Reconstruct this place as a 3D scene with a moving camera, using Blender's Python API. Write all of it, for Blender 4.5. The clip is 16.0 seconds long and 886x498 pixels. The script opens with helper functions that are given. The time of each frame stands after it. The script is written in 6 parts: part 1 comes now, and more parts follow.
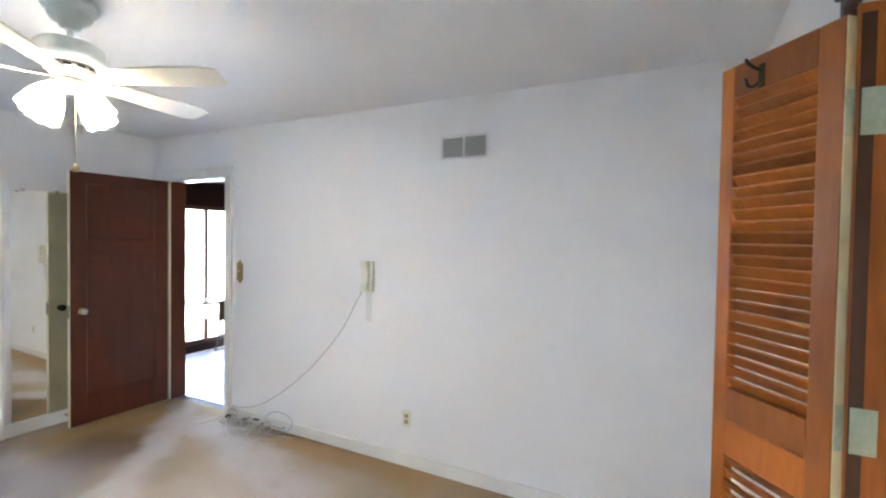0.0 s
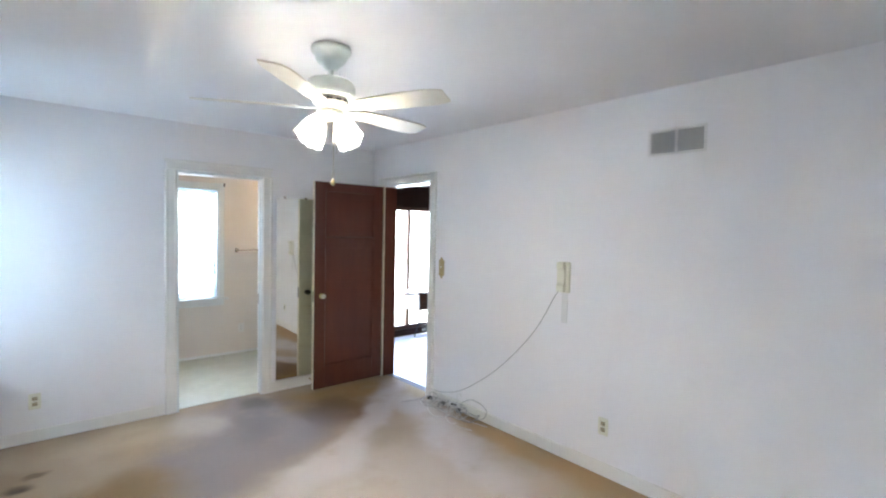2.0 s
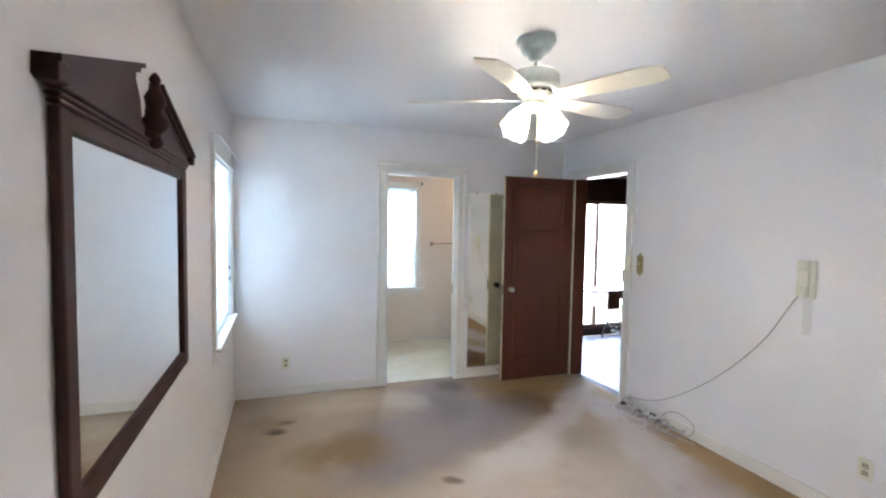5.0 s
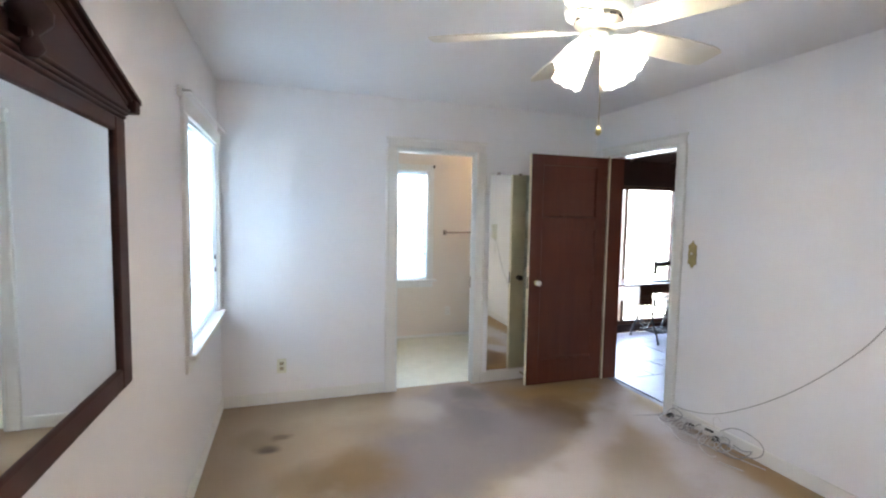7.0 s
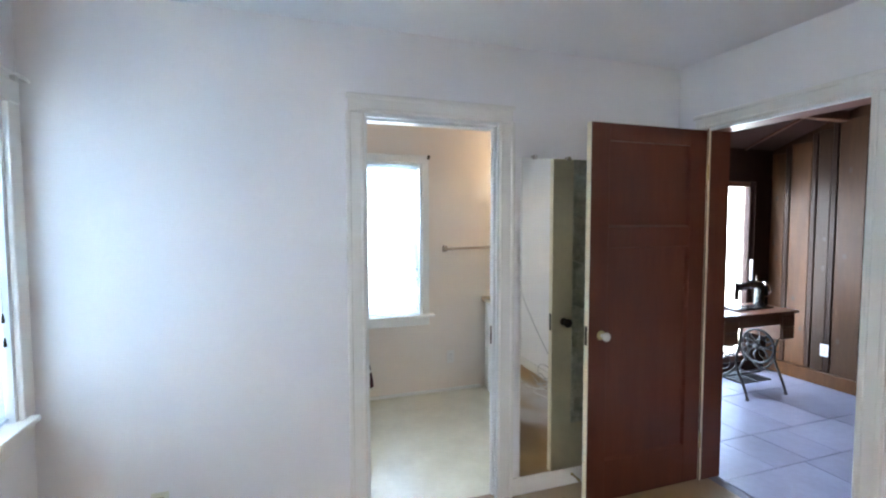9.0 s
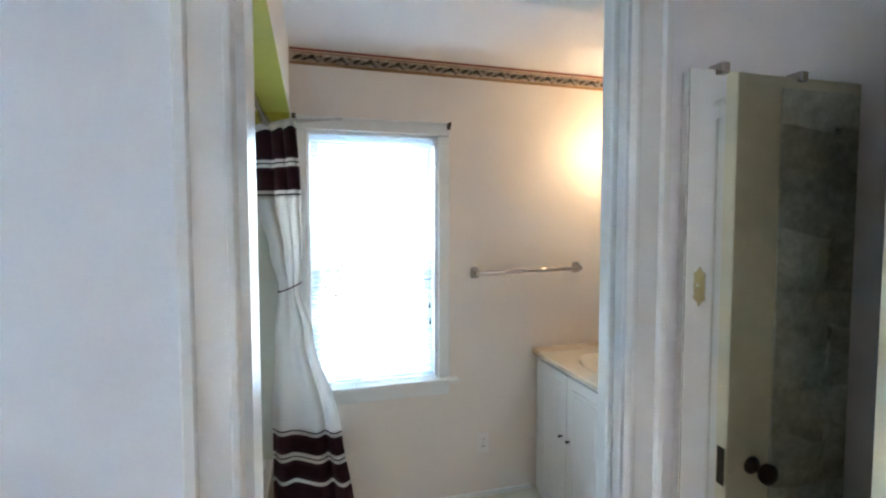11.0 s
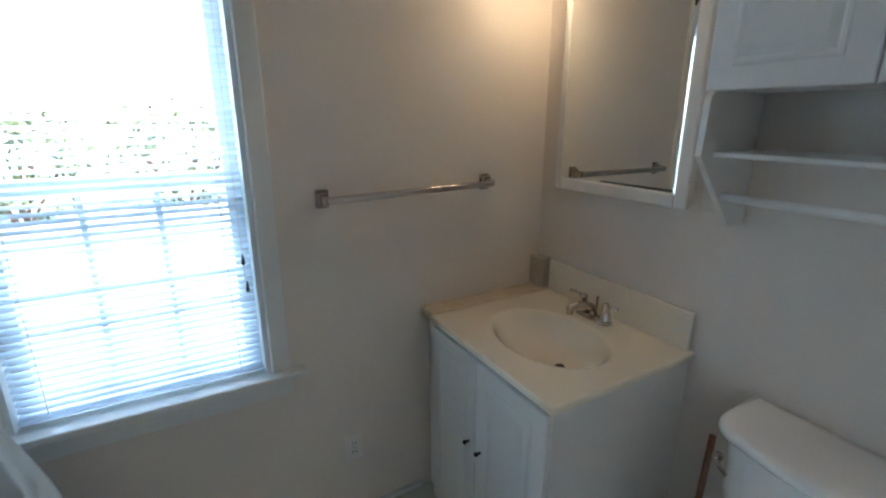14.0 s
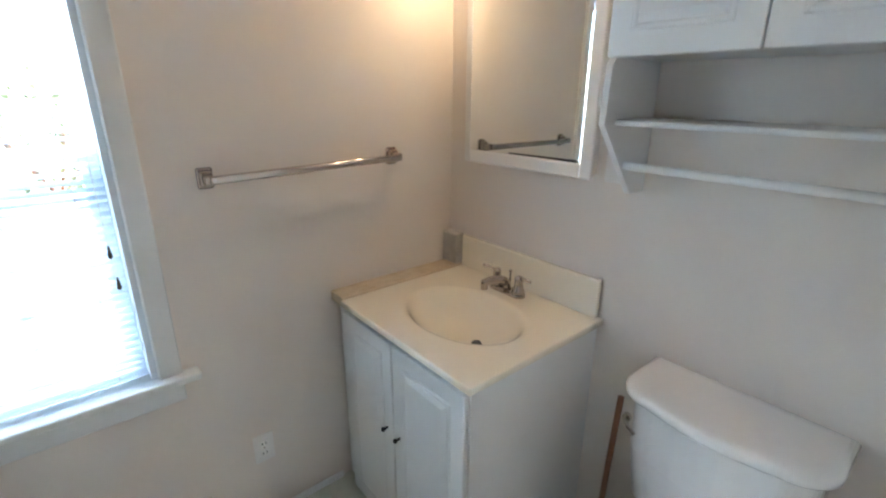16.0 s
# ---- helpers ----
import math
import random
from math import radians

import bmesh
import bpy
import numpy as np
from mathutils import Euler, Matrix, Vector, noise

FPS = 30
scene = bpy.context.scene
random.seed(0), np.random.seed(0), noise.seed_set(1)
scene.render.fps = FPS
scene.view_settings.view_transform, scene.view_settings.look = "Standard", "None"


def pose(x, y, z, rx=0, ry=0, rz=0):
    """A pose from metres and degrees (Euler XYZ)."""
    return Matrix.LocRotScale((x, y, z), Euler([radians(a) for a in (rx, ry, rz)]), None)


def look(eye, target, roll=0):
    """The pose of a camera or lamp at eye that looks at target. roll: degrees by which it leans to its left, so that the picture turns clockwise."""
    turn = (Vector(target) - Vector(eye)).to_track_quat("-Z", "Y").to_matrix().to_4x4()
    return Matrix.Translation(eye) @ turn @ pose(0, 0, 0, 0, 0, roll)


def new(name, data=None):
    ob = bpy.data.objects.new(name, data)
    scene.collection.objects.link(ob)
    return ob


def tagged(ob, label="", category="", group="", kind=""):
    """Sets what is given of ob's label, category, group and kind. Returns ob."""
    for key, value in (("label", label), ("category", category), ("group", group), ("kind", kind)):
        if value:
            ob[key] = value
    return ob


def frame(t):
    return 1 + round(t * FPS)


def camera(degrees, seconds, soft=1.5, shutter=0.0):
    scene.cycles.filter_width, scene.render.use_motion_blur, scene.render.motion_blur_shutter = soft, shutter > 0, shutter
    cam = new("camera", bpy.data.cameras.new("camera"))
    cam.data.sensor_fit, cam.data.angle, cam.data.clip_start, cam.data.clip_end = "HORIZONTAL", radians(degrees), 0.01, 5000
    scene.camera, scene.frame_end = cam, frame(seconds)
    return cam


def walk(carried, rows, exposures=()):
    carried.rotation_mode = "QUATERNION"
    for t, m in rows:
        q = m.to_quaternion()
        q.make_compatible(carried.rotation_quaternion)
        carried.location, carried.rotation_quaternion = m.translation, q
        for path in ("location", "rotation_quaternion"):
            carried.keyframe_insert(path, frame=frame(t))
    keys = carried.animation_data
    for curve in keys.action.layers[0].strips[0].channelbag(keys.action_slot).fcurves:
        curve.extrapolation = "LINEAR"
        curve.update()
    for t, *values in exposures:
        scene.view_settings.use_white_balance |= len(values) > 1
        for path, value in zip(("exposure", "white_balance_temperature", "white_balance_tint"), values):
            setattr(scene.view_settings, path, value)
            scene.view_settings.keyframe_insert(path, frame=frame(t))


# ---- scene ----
cam = camera(87.3, 16.0, soft=2.2)
PATH = [
    (0, (-0.2, -0.573, 1.557), (1.572, 0.353, 1.508), 0.9),
    (0.5, (-0.214, -0.548, 1.597), (1.474, 0.523, 1.525), 0.8),
    (1, (-0.25, -0.534, 1.594), (1.342, 0.675, 1.523), 1.0),
    (1.5, (-0.28, -0.514, 1.59), (1.185, 0.845, 1.513), 1.1),
    (2, (-0.309, -0.496, 1.586), (0.995, 1.019, 1.507), 1.2),
    (2.5, (-0.35, -0.485, 1.577), (0.804, 1.147, 1.502), 1.4),
    (3, (-0.374, -0.472, 1.569), (0.631, 1.256, 1.489), 1.3),
    (3.5, (-0.392, -0.459, 1.564), (0.479, 1.339, 1.481), 1.3),
    (4, (-0.404, -0.445, 1.571), (0.359, 1.402, 1.487), 1.1),
    (6.5, (-0.361, -0.113, 1.517), (0.265, 1.781, 1.378), 1.0),
    (7, (-0.306, 0.125, 1.494), (0.322, 2.018, 1.351), 1.0),
    (7.5, (-0.196, 0.44, 1.487), (0.426, 2.335, 1.339), 0.7),
    (8, (-0.094, 0.807, 1.489), (0.524, 2.704, 1.346), 0.4),
    (8.5, (0.022, 1.225, 1.508), (0.663, 3.115, 1.379), 0.1),
    (9, (0.165, 1.658, 1.524), (0.811, 3.547, 1.408), -0.1),
    (9.5, (0.299, 2.055, 1.533), (0.94, 3.947, 1.432), 0.2),
    (10, (0.42, 2.448, 1.548), (1.035, 4.348, 1.448), 0.7),
    (10.2, (0.47, 2.596, 1.537), (1.067, 4.503, 1.448), 0.5),
    (12.3, (0.872, 3.687, 1.596), (1.388, 5.607, 1.381), 0.2),
    (12.5, (0.905, 3.746, 1.589), (1.46, 5.651, 1.34), -0.1),
    (13, (0.982, 3.873, 1.567), (1.686, 5.709, 1.202), -0.2),
    (13.5, (1.065, 3.98, 1.55), (1.9, 5.734, 1.073), 0.0),
    (14, (1.123, 4.048, 1.545), (2.063, 5.725, 0.996), -0.1),
    (14.5, (1.157, 4.075, 1.538), (2.214, 5.669, 0.953), 0.0),
    (15, (1.171, 4.092, 1.528), (2.312, 5.614, 0.912), 0.1),
    (15.5, (1.18, 4.096, 1.526), (2.372, 5.571, 0.891), 0.2),
    (16, (1.187, 4.101, 1.524), (2.404, 5.554, 0.883), 0.3),
]
walk(cam, [(t, look(eye, aim, roll)) for t, eye, aim, roll in PATH],
     exposures=((0, 4.38, 6750, 10), (1.5, 4.33, 6500, 10), (3.5, 4.15, 6700, 12), (7.0, 4.08, 6850, 13), (8.5, 4.15, 6600, 11), (9.5, 4.18, 6500, 11), (10.2, 4.25, 6500, 12),
                (12.3, 3.15, 6150, 5), (13.5, 2.85, 5900, 4), (14.2, 2.8, 6100, 8), (15.0, 3.25, 6200, 10), (15.5, 3.6, 6200, 9), (16, 3.8, 6250, 10)))

# ---- world, sun and large lights ----
world = bpy.data.worlds.new("sky")
scene.world = world
world.use_nodes = True
wn = world.node_tree.nodes
sky = wn.new("ShaderNodeTexSky")
sky.sky_type, sky.sun_disc = "NISHITA", False
sky.sun_elevation, sky.sun_rotation = radians(52), radians(140)
world.node_tree.links.new(sky.outputs[0], wn["Background"].inputs[0])
wn["Background"].inputs[1].default_value = 0.15


def lamp(name, kind, m, energy, color=(1, 1, 1), size=None):
    data = bpy.data.lights.new(name, kind)
    data.energy, data.color = energy, color
    if kind == "AREA":
        data.shape, data.size, data.size_y = "RECTANGLE", size[0], size[1]
    elif kind == "SUN":
        data.angle = size
    else:
        data.shadow_soft_size = size
    ob = new(name, data)
    ob.matrix_world = m
    return ob


lamp("sun", "SUN", look((6, -7, 12), (0, 0, 0)), 5.0, (1.0, 0.95, 0.88), radians(0.5))
lamp("window_daylight", "AREA", look((-1.60, 3.20, 1.55), (0.2, 2.3, 1.45)), 10.5, (0.82, 0.91, 1.0), (1.7, 1.9))
lamp("south_window_daylight", "AREA", look((-1.60, -0.25, 1.55), (0.4, 0.10, 1.45)), 6.6, (0.90, 0.95, 1.0), (1.7, 1.9))
lamp("bath_daylight", "AREA", look((0.96, 6.9, 2.80), (0.96, 5.0, 1.30)), 27, (0.82, 0.91, 1.0), (1.8, 0.9))
lamp("den_daylight", "AREA", look((3.6, 5.50, 1.2), (3.6, 4.0, 0.80)), 17, (0.66, 0.78, 1.0), (2.3, 2.0))

# ---- materials ----


def node(nt, kind, **kw):
    n = nt.nodes.new(kind)
    for k, v in kw.items():
        n.inputs[k].default_value = v
    return n


def mat(name, color, rough=0.6, metal=0.0, big=(0.0, 2.0), fine=(0.0, 60.0), bump=0.0, bump_scale=200.0,
        stretch=(1, 1, 1), second=None, spec=0.5, coat=0.0, vary=0.0):
    """Principled material with variation at two scales: big and fine are (amount, scale)."""
    m = bpy.data.materials.new(name)
    m.use_nodes = True
    nt = m.node_tree
    b = nt.nodes["Principled BSDF"]
    b.inputs["Roughness"].default_value, b.inputs["Metallic"].default_value = rough, metal
    b.inputs["Specular IOR Level"].default_value, b.inputs["Coat Weight"].default_value = spec, coat
    b.inputs["Base Color"].default_value = (*color, 1)
    co = nt.nodes.new("ShaderNodeTexCoord")
    mp = nt.nodes.new("ShaderNodeMapping")
    mp.inputs["Scale"].default_value = stretch
    nt.links.new(co.outputs["Object"], mp.inputs["Vector"])
    last = None
    other = second or tuple(c * 0.55 for c in color)
    rgb = node(nt, "ShaderNodeRGB")
    rgb.outputs[0].default_value = (*color, 1)
    last = rgb.outputs[0]
    for amount, scale in (big, fine):
        if amount <= 0:
            continue
        n = node(nt, "ShaderNodeTexNoise", Scale=scale, Detail=6.0, Roughness=0.6)
        nt.links.new(mp.outputs[0], n.inputs["Vector"])
        r = nt.nodes.new("ShaderNodeMapRange")
        r.inputs["From Min"].default_value, r.inputs["From Max"].default_value = 0.35, 0.72
        r.inputs["To Max"].default_value = amount
        nt.links.new(n.outputs[0], r.inputs["Value"])
        mx = nt.nodes.new("ShaderNodeMix")
        mx.data_type = "RGBA"
        nt.links.new(r.outputs[0], mx.inputs["Factor"])
        nt.links.new(last, mx.inputs["A"])
        mx.inputs["B"].default_value = (*other, 1)
        last = mx.outputs["Result"]
    if vary > 0:
        oi = nt.nodes.new("ShaderNodeObjectInfo")
        hv = nt.nodes.new("ShaderNodeHueSaturation")
        r = nt.nodes.new("ShaderNodeMapRange")
        r.inputs["To Min"].default_value, r.inputs["To Max"].default_value = 1 - vary, 1 + vary
        nt.links.new(oi.outputs["Random"], r.inputs["Value"])
        nt.links.new(r.outputs[0], hv.inputs["Value"])
        nt.links.new(last, hv.inputs["Color"])
        last = hv.outputs[0]
    nt.links.new(last, b.inputs["Base Color"])
    if bump > 0:
        n = node(nt, "ShaderNodeTexNoise", Scale=bump_scale, Detail=4.0)
        nt.links.new(mp.outputs[0], n.inputs["Vector"])
        bp = node(nt, "ShaderNodeBump", Strength=bump, Distance=0.01)
        nt.links.new(n.outputs[0], bp.inputs["Height"])
        nt.links.new(bp.outputs[0], b.inputs["Normal"])
    return m


def glow(name, color, strength):
    m = bpy.data.materials.new(name)
    m.use_nodes = True
    b = m.node_tree.nodes["Principled BSDF"]
    b.inputs["Base Color"].default_value = (0.9, 0.9, 0.88, 1)
    b.inputs["Emission Color"].default_value = (*color, 1)
    b.inputs["Emission Strength"].default_value = strength
    b.inputs["Roughness"].default_value = 0.3
    return m


def clear(name, tint=(1, 1, 1)):
    m = bpy.data.materials.new(name)
    m.use_nodes = True
    nt = m.node_tree
    b = nt.nodes["Principled BSDF"]
    b.inputs["Base Color"].default_value = (*tint, 1)
    b.inputs["Transmission Weight"].default_value = 1.0
    b.inputs["Roughness"].default_value, b.inputs["IOR"].default_value = 0.0, 1.45
    return m


M_WALL = mat("wall_paint", (0.85, 0.83, 0.825), 0.55, big=(0.10, 1.1), fine=(0.04, 25), bump=0.08, bump_scale=90, second=(0.75, 0.72, 0.71))
M_CEIL = mat("ceiling_paint", (0.85, 0.845, 0.85), 0.7, big=(0.12, 0.9), fine=(0.05, 30), bump=0.1, bump_scale=120, second=(0.72, 0.72, 0.72))
M_TRIM = mat("trim_paint", (0.82, 0.80, 0.755), 0.45, big=(0.15, 4), fine=(0.05, 40), bump=0.04, bump_scale=60, second=(0.66, 0.60, 0.50))
M_TRIM_COOL = mat("bath_trim_paint", (0.78, 0.80, 0.79), 0.28, big=(0.12, 5), fine=(0.05, 40), bump=0.04, bump_scale=60, second=(0.62, 0.62, 0.58))
M_BATH = mat("bath_wall_paint", (0.77, 0.715, 0.655), 0.46, big=(0.15, 1.6), fine=(0.05, 30), bump=0.06, bump_scale=70, second=(0.69, 0.625, 0.56))
M_OLIVE = mat("olive_paint", (0.54, 0.52, 0.07), 0.45, big=(0.3, 2.5), fine=(0.1, 30), bump=0.06, second=(0.26, 0.27, 0.05))
M_SURROUND = mat("tub_surround", (0.60, 0.65, 0.60), 0.35, big=(0.55, 3.5), fine=(0.25, 18), bump=0.05, bump_scale=12, second=(0.46, 0.50, 0.46))
M_DOOR = mat("mahogany_stain", (0.118, 0.029, 0.012), 0.42, big=(0.5, 2), fine=(0.3, 10), bump=0.03, bump_scale=30, stretch=(4, 4, 0.6), second=(0.062, 0.013, 0.007), spec=0.35)
M_CREAM = mat("cream_paint", (0.84, 0.78, 0.58), 0.4, big=(0.25, 4), fine=(0.1, 40), bump=0.04, second=(0.45, 0.40, 0.26))
M_FRAME = mat("cherry_frame", (0.050, 0.011, 0.008), 0.5, big=(0.5, 4), fine=(0.3, 30), bump=0.03, stretch=(8, 1, 8), second=(0.022, 0.006, 0.005), spec=0.3)
M_LOUVER = mat("orange_stained_pine", (0.42, 0.115, 0.014), 0.36, big=(0.5, 2.5), fine=(0.4, 12), bump=0.05, bump_scale=30, stretch=(5, 5, 0.8), second=(0.19, 0.040, 0.008), vary=0.36)
M_RAW = mat("raw_pine_edge", (0.72, 0.60, 0.36), 0.5, big=(0.4, 3), fine=(0.3, 20), stretch=(5, 5, 0.6), second=(0.55, 0.38, 0.17))
M_JAMB = mat("dark_stained_jamb", (0.085, 0.030, 0.012), 0.4, big=(0.5, 3), fine=(0.3, 20), stretch=(6, 6, 0.6), second=(0.07, 0.022, 0.01))
M_PINE = mat("knotty_pine", (0.082, 0.034, 0.011), 0.46, big=(0.6, 2.2), fine=(0.5, 9), bump=0.06, bump_scale=20, stretch=(7, 7, 0.7), second=(0.036, 0.014, 0.006), vary=0.5, spec=0.25)
M_PINE_DARK = mat("dark_pine_strip", (0.034, 0.013, 0.006), 0.5, big=(0.5, 2.2), fine=(0.4, 9), stretch=(7, 7, 0.7), second=(0.018, 0.007, 0.004), vary=0.3, spec=0.25)
M_KNOT = mat("pine_knot", (0.045, 0.02, 0.01), 0.5, big=(0.4, 30), fine=(0.3, 90))
M_DENWOOD = mat("redwood_ceiling", (0.036, 0.013, 0.009), 0.55, big=(0.5, 2), fine=(0.3, 10), stretch=(0.6, 6, 6), second=(0.020, 0.008, 0.006), vary=0.2, spec=0.25)
M_SLATE = mat("den_slate", (0.215, 0.225, 0.30), 0.30, big=(0.6, 3.5), fine=(0.35, 22), bump=0.14, bump_scale=12, second=(0.135, 0.138, 0.185), vary=0.10)
M_GROUT = mat("grout", (0.22, 0.225, 0.28), 0.8, fine=(0.3, 60), bump=0.1)
M_TABLE = mat("oak_machine_top", (0.115, 0.046, 0.022), 0.28, big=(0.5, 3), fine=(0.35, 16), stretch=(0.7, 7, 7), second=(0.06, 0.024, 0.012), coat=0.2)
M_IRON = mat("black_iron", (0.014, 0.014, 0.017), 0.5, 0.0, fine=(0.4, 50), bump=0.08, bump_scale=120, second=(0.03, 0.022, 0.016))
M_ENAMEL = mat("black_enamel", (0.012, 0.012, 0.014), 0.18, fine=(0.2, 60), second=(0.03, 0.03, 0.03))
M_CHROME = mat("chrome", (0.53, 0.47, 0.42), 0.08, 1.0, fine=(0.25, 80), second=(0.45, 0.43, 0.41))
M_BRASS = mat("aged_brass", (0.52, 0.42, 0.20), 0.35, 1.0, big=(0.5, 25), fine=(0.4, 120), bump=0.08, second=(0.25, 0.20, 0.10))
M_HINGE = mat("verdigris_brass", (0.55, 0.55, 0.38), 0.5, 0.35, big=(0.6, 30), fine=(0.5, 110), bump=0.12, second=(0.32, 0.38, 0.28))
M_BRONZE = mat("dark_bronze", (0.06, 0.045, 0.03), 0.4, 0.8, fine=(0.4, 80))
M_MIRROR = mat("silvered_glass", (0.86, 0.88, 0.87), 0.015, 1.0)
M_MIRROR_OLD = mat("old_silvered_glass", (0.86, 0.85, 0.79), 0.03, 1.0, fine=(0.15, 3), second=(0.6, 0.58, 0.48))
M_GLASS = clear("window_glass", (0.97, 1.0, 0.99))
M_CRYSTAL = clear("glass_knob", (0.82, 0.79, 0.70))
M_CRYSTAL.node_tree.nodes["Principled BSDF"].inputs["Transmission Weight"].default_value = 0.3
M_SASH = mat("sash_paint", (0.80, 0.83, 0.85), 0.35, fine=(0.12, 30), bump=0.03, second=(0.65, 0.67, 0.68))


def slat_material(name, share):
    """White vinyl slats that let part of the daylight through."""
    m = mat(name, (0.80, 0.85, 0.90), 0.38, fine=(0.08, 30), second=(0.66, 0.70, 0.74))
    nt = m.node_tree
    tr, mx = nt.nodes.new("ShaderNodeBsdfTranslucent"), nt.nodes.new("ShaderNodeMixShader")
    tr.inputs[0].default_value = (0.80, 0.89, 0.97, 1)
    mx.inputs[0].default_value = share
    nt.links.new(nt.nodes["Principled BSDF"].outputs[0], mx.inputs[1])
    nt.links.new(tr.outputs[0], mx.inputs[2])
    nt.links.new(mx.outputs[0], nt.nodes["Material Output"].inputs[0])
    return m


M_SLAT = slat_material("blind_slat", 0.55)
M_SLAT_THICK = slat_material("thick_blind_slat", 0.62)
M_FAN = mat("fan_enamel", (0.78, 0.82, 0.78), 0.35, big=(0.2, 12), fine=(0.1, 60), second=(0.55, 0.58, 0.52))
M_BLADE = mat("fan_blade", (0.74, 0.70, 0.60), 0.4, big=(0.4, 5), fine=(0.12, 30), second=(0.56, 0.48, 0.33))
M_SHADE = glow("lit_frosted_shade", (1.0, 0.95, 0.90), 0.09)
M_LAMP = glow("lit_fan_bulb", (1.0, 0.92, 0.85), 27.0)
M_BULB_ON = glow("lit_bulb", (1.0, 0.70, 0.42), 7.5)
M_BULB_OFF = mat("opal_bulb", (0.82, 0.76, 0.68), 0.15, fine=(0.05, 30))
M_PLASTIC = mat("ivory_plastic", (0.76, 0.74, 0.60), 0.35, fine=(0.15, 40), second=(0.6, 0.56, 0.42))
M_TAN = mat("tan_plastic", (0.44, 0.37, 0.24), 0.4, fine=(0.2, 60))
M_PLATE = mat("white_plastic", (0.80, 0.79, 0.76), 0.35, fine=(0.1, 40))
M_DARK = mat("dark_slot", (0.02, 0.02, 0.02), 0.6)
M_VENT = mat("vent_enamel", (0.74, 0.73, 0.70), 0.4, fine=(0.15, 30), second=(0.5, 0.48, 0.45))
M_DUCT = mat("duct_dark", (0.10, 0.095, 0.09), 0.7, fine=(0.3, 40))
M_CORD = mat("grey_cord", (0.36, 0.34, 0.32), 0.5, fine=(0.2, 60))
M_CORDW = mat("white_cord", (0.72, 0.69, 0.66), 0.5, fine=(0.2, 60))
M_TOP = mat("cultured_marble", (0.87, 0.81, 0.68), 0.10, big=(0.3, 3), fine=(0.12, 14), second=(0.80, 0.71, 0.53), coat=0.4)
M_FILLER = mat("filler_marble", (0.74, 0.65, 0.51), 0.25, big=(0.55, 9), fine=(0.3, 40), second=(0.50, 0.37, 0.21))
M_SPLASHG = mat("grey_splash_end", (0.52, 0.48, 0.42), 0.3, big=(0.4, 15), fine=(0.3, 50))
M_CAB = mat("cabinet_white", (0.80, 0.80, 0.78), 0.3, big=(0.1, 4), fine=(0.05, 40), bump=0.03, second=(0.68, 0.66, 0.60))
M_PORC = mat("porcelain", (0.80, 0.79, 0.77), 0.08, fine=(0.04, 10), coat=0.5)
M_STICK = mat("stick_wood", (0.20, 0.08, 0.04), 0.4, fine=(0.4, 20), stretch=(5, 5, 0.6))
M_RUBBER = mat("red_rubber", (0.16, 0.04, 0.03), 0.5, fine=(0.2, 40))
M_CLOTH = mat("white_curtain_cloth", (0.76, 0.75, 0.72), 0.8, big=(0.12, 6), fine=(0.1, 150), bump=0.12, bump_scale=500, second=(0.62, 0.60, 0.56))
M_BURG = mat("burgundy_cloth", (0.055, 0.008, 0.022), 0.75, big=(0.3, 8), fine=(0.2, 200), bump=0.1, bump_scale=500)
M_BLACKC = mat("black_piping", (0.01, 0.008, 0.01), 0.7)
M_POCKET = mat("leaf_print_cloth", (0.82, 0.82, 0.72), 0.85, big=(0.7, 26), fine=(0.4, 70), bump=0.1, second=(0.36, 0.38, 0.26))
M_BORDER = mat("border_paper", (0.62, 0.52, 0.40), 0.6, big=(0.3, 12), fine=(0.2, 60), second=(0.50, 0.38, 0.26))
M_BORDER_RED = mat("border_red", (0.26, 0.05, 0.04), 0.6, fine=(0.3, 60))
M_BORDER_TAN = mat("border_tan", (0.38, 0.23, 0.11), 0.6, fine=(0.4, 50))
M_BORDER_LEAF = mat("border_leaf", (0.10, 0.085, 0.07), 0.6, big=(0.6, 30), second=(0.30, 0.22, 0.14))
M_BORDER_WHITE = mat("border_blossom", (0.74, 0.68, 0.58), 0.6, fine=(0.2, 60))
M_VINYL = mat("marbled_vinyl", (0.66, 0.67, 0.58), 0.28, big=(0.6, 6), fine=(0.35, 22), bump=0.04, bump_scale=25, second=(0.50, 0.51, 0.42))
M_TUB = mat("tub_enamel", (0.74, 0.73, 0.70), 0.15, fine=(0.1, 20))
M_GROUND = mat("pale_yard", (0.32, 0.33, 0.32), 0.9, big=(0.4, 0.5), fine=(0.3, 6), bump=0.2, bump_scale=8, second=(0.30, 0.34, 0.22))
M_LEAF = mat("hedge_leaf", (0.10, 0.12, 0.06), 0.5, big=(0.5, 5), fine=(0.3, 40), second=(0.04, 0.06, 0.02))
M_ROOF = mat("roof_board", (0.2, 0.19, 0.18), 0.8, fine=(0.3, 10))


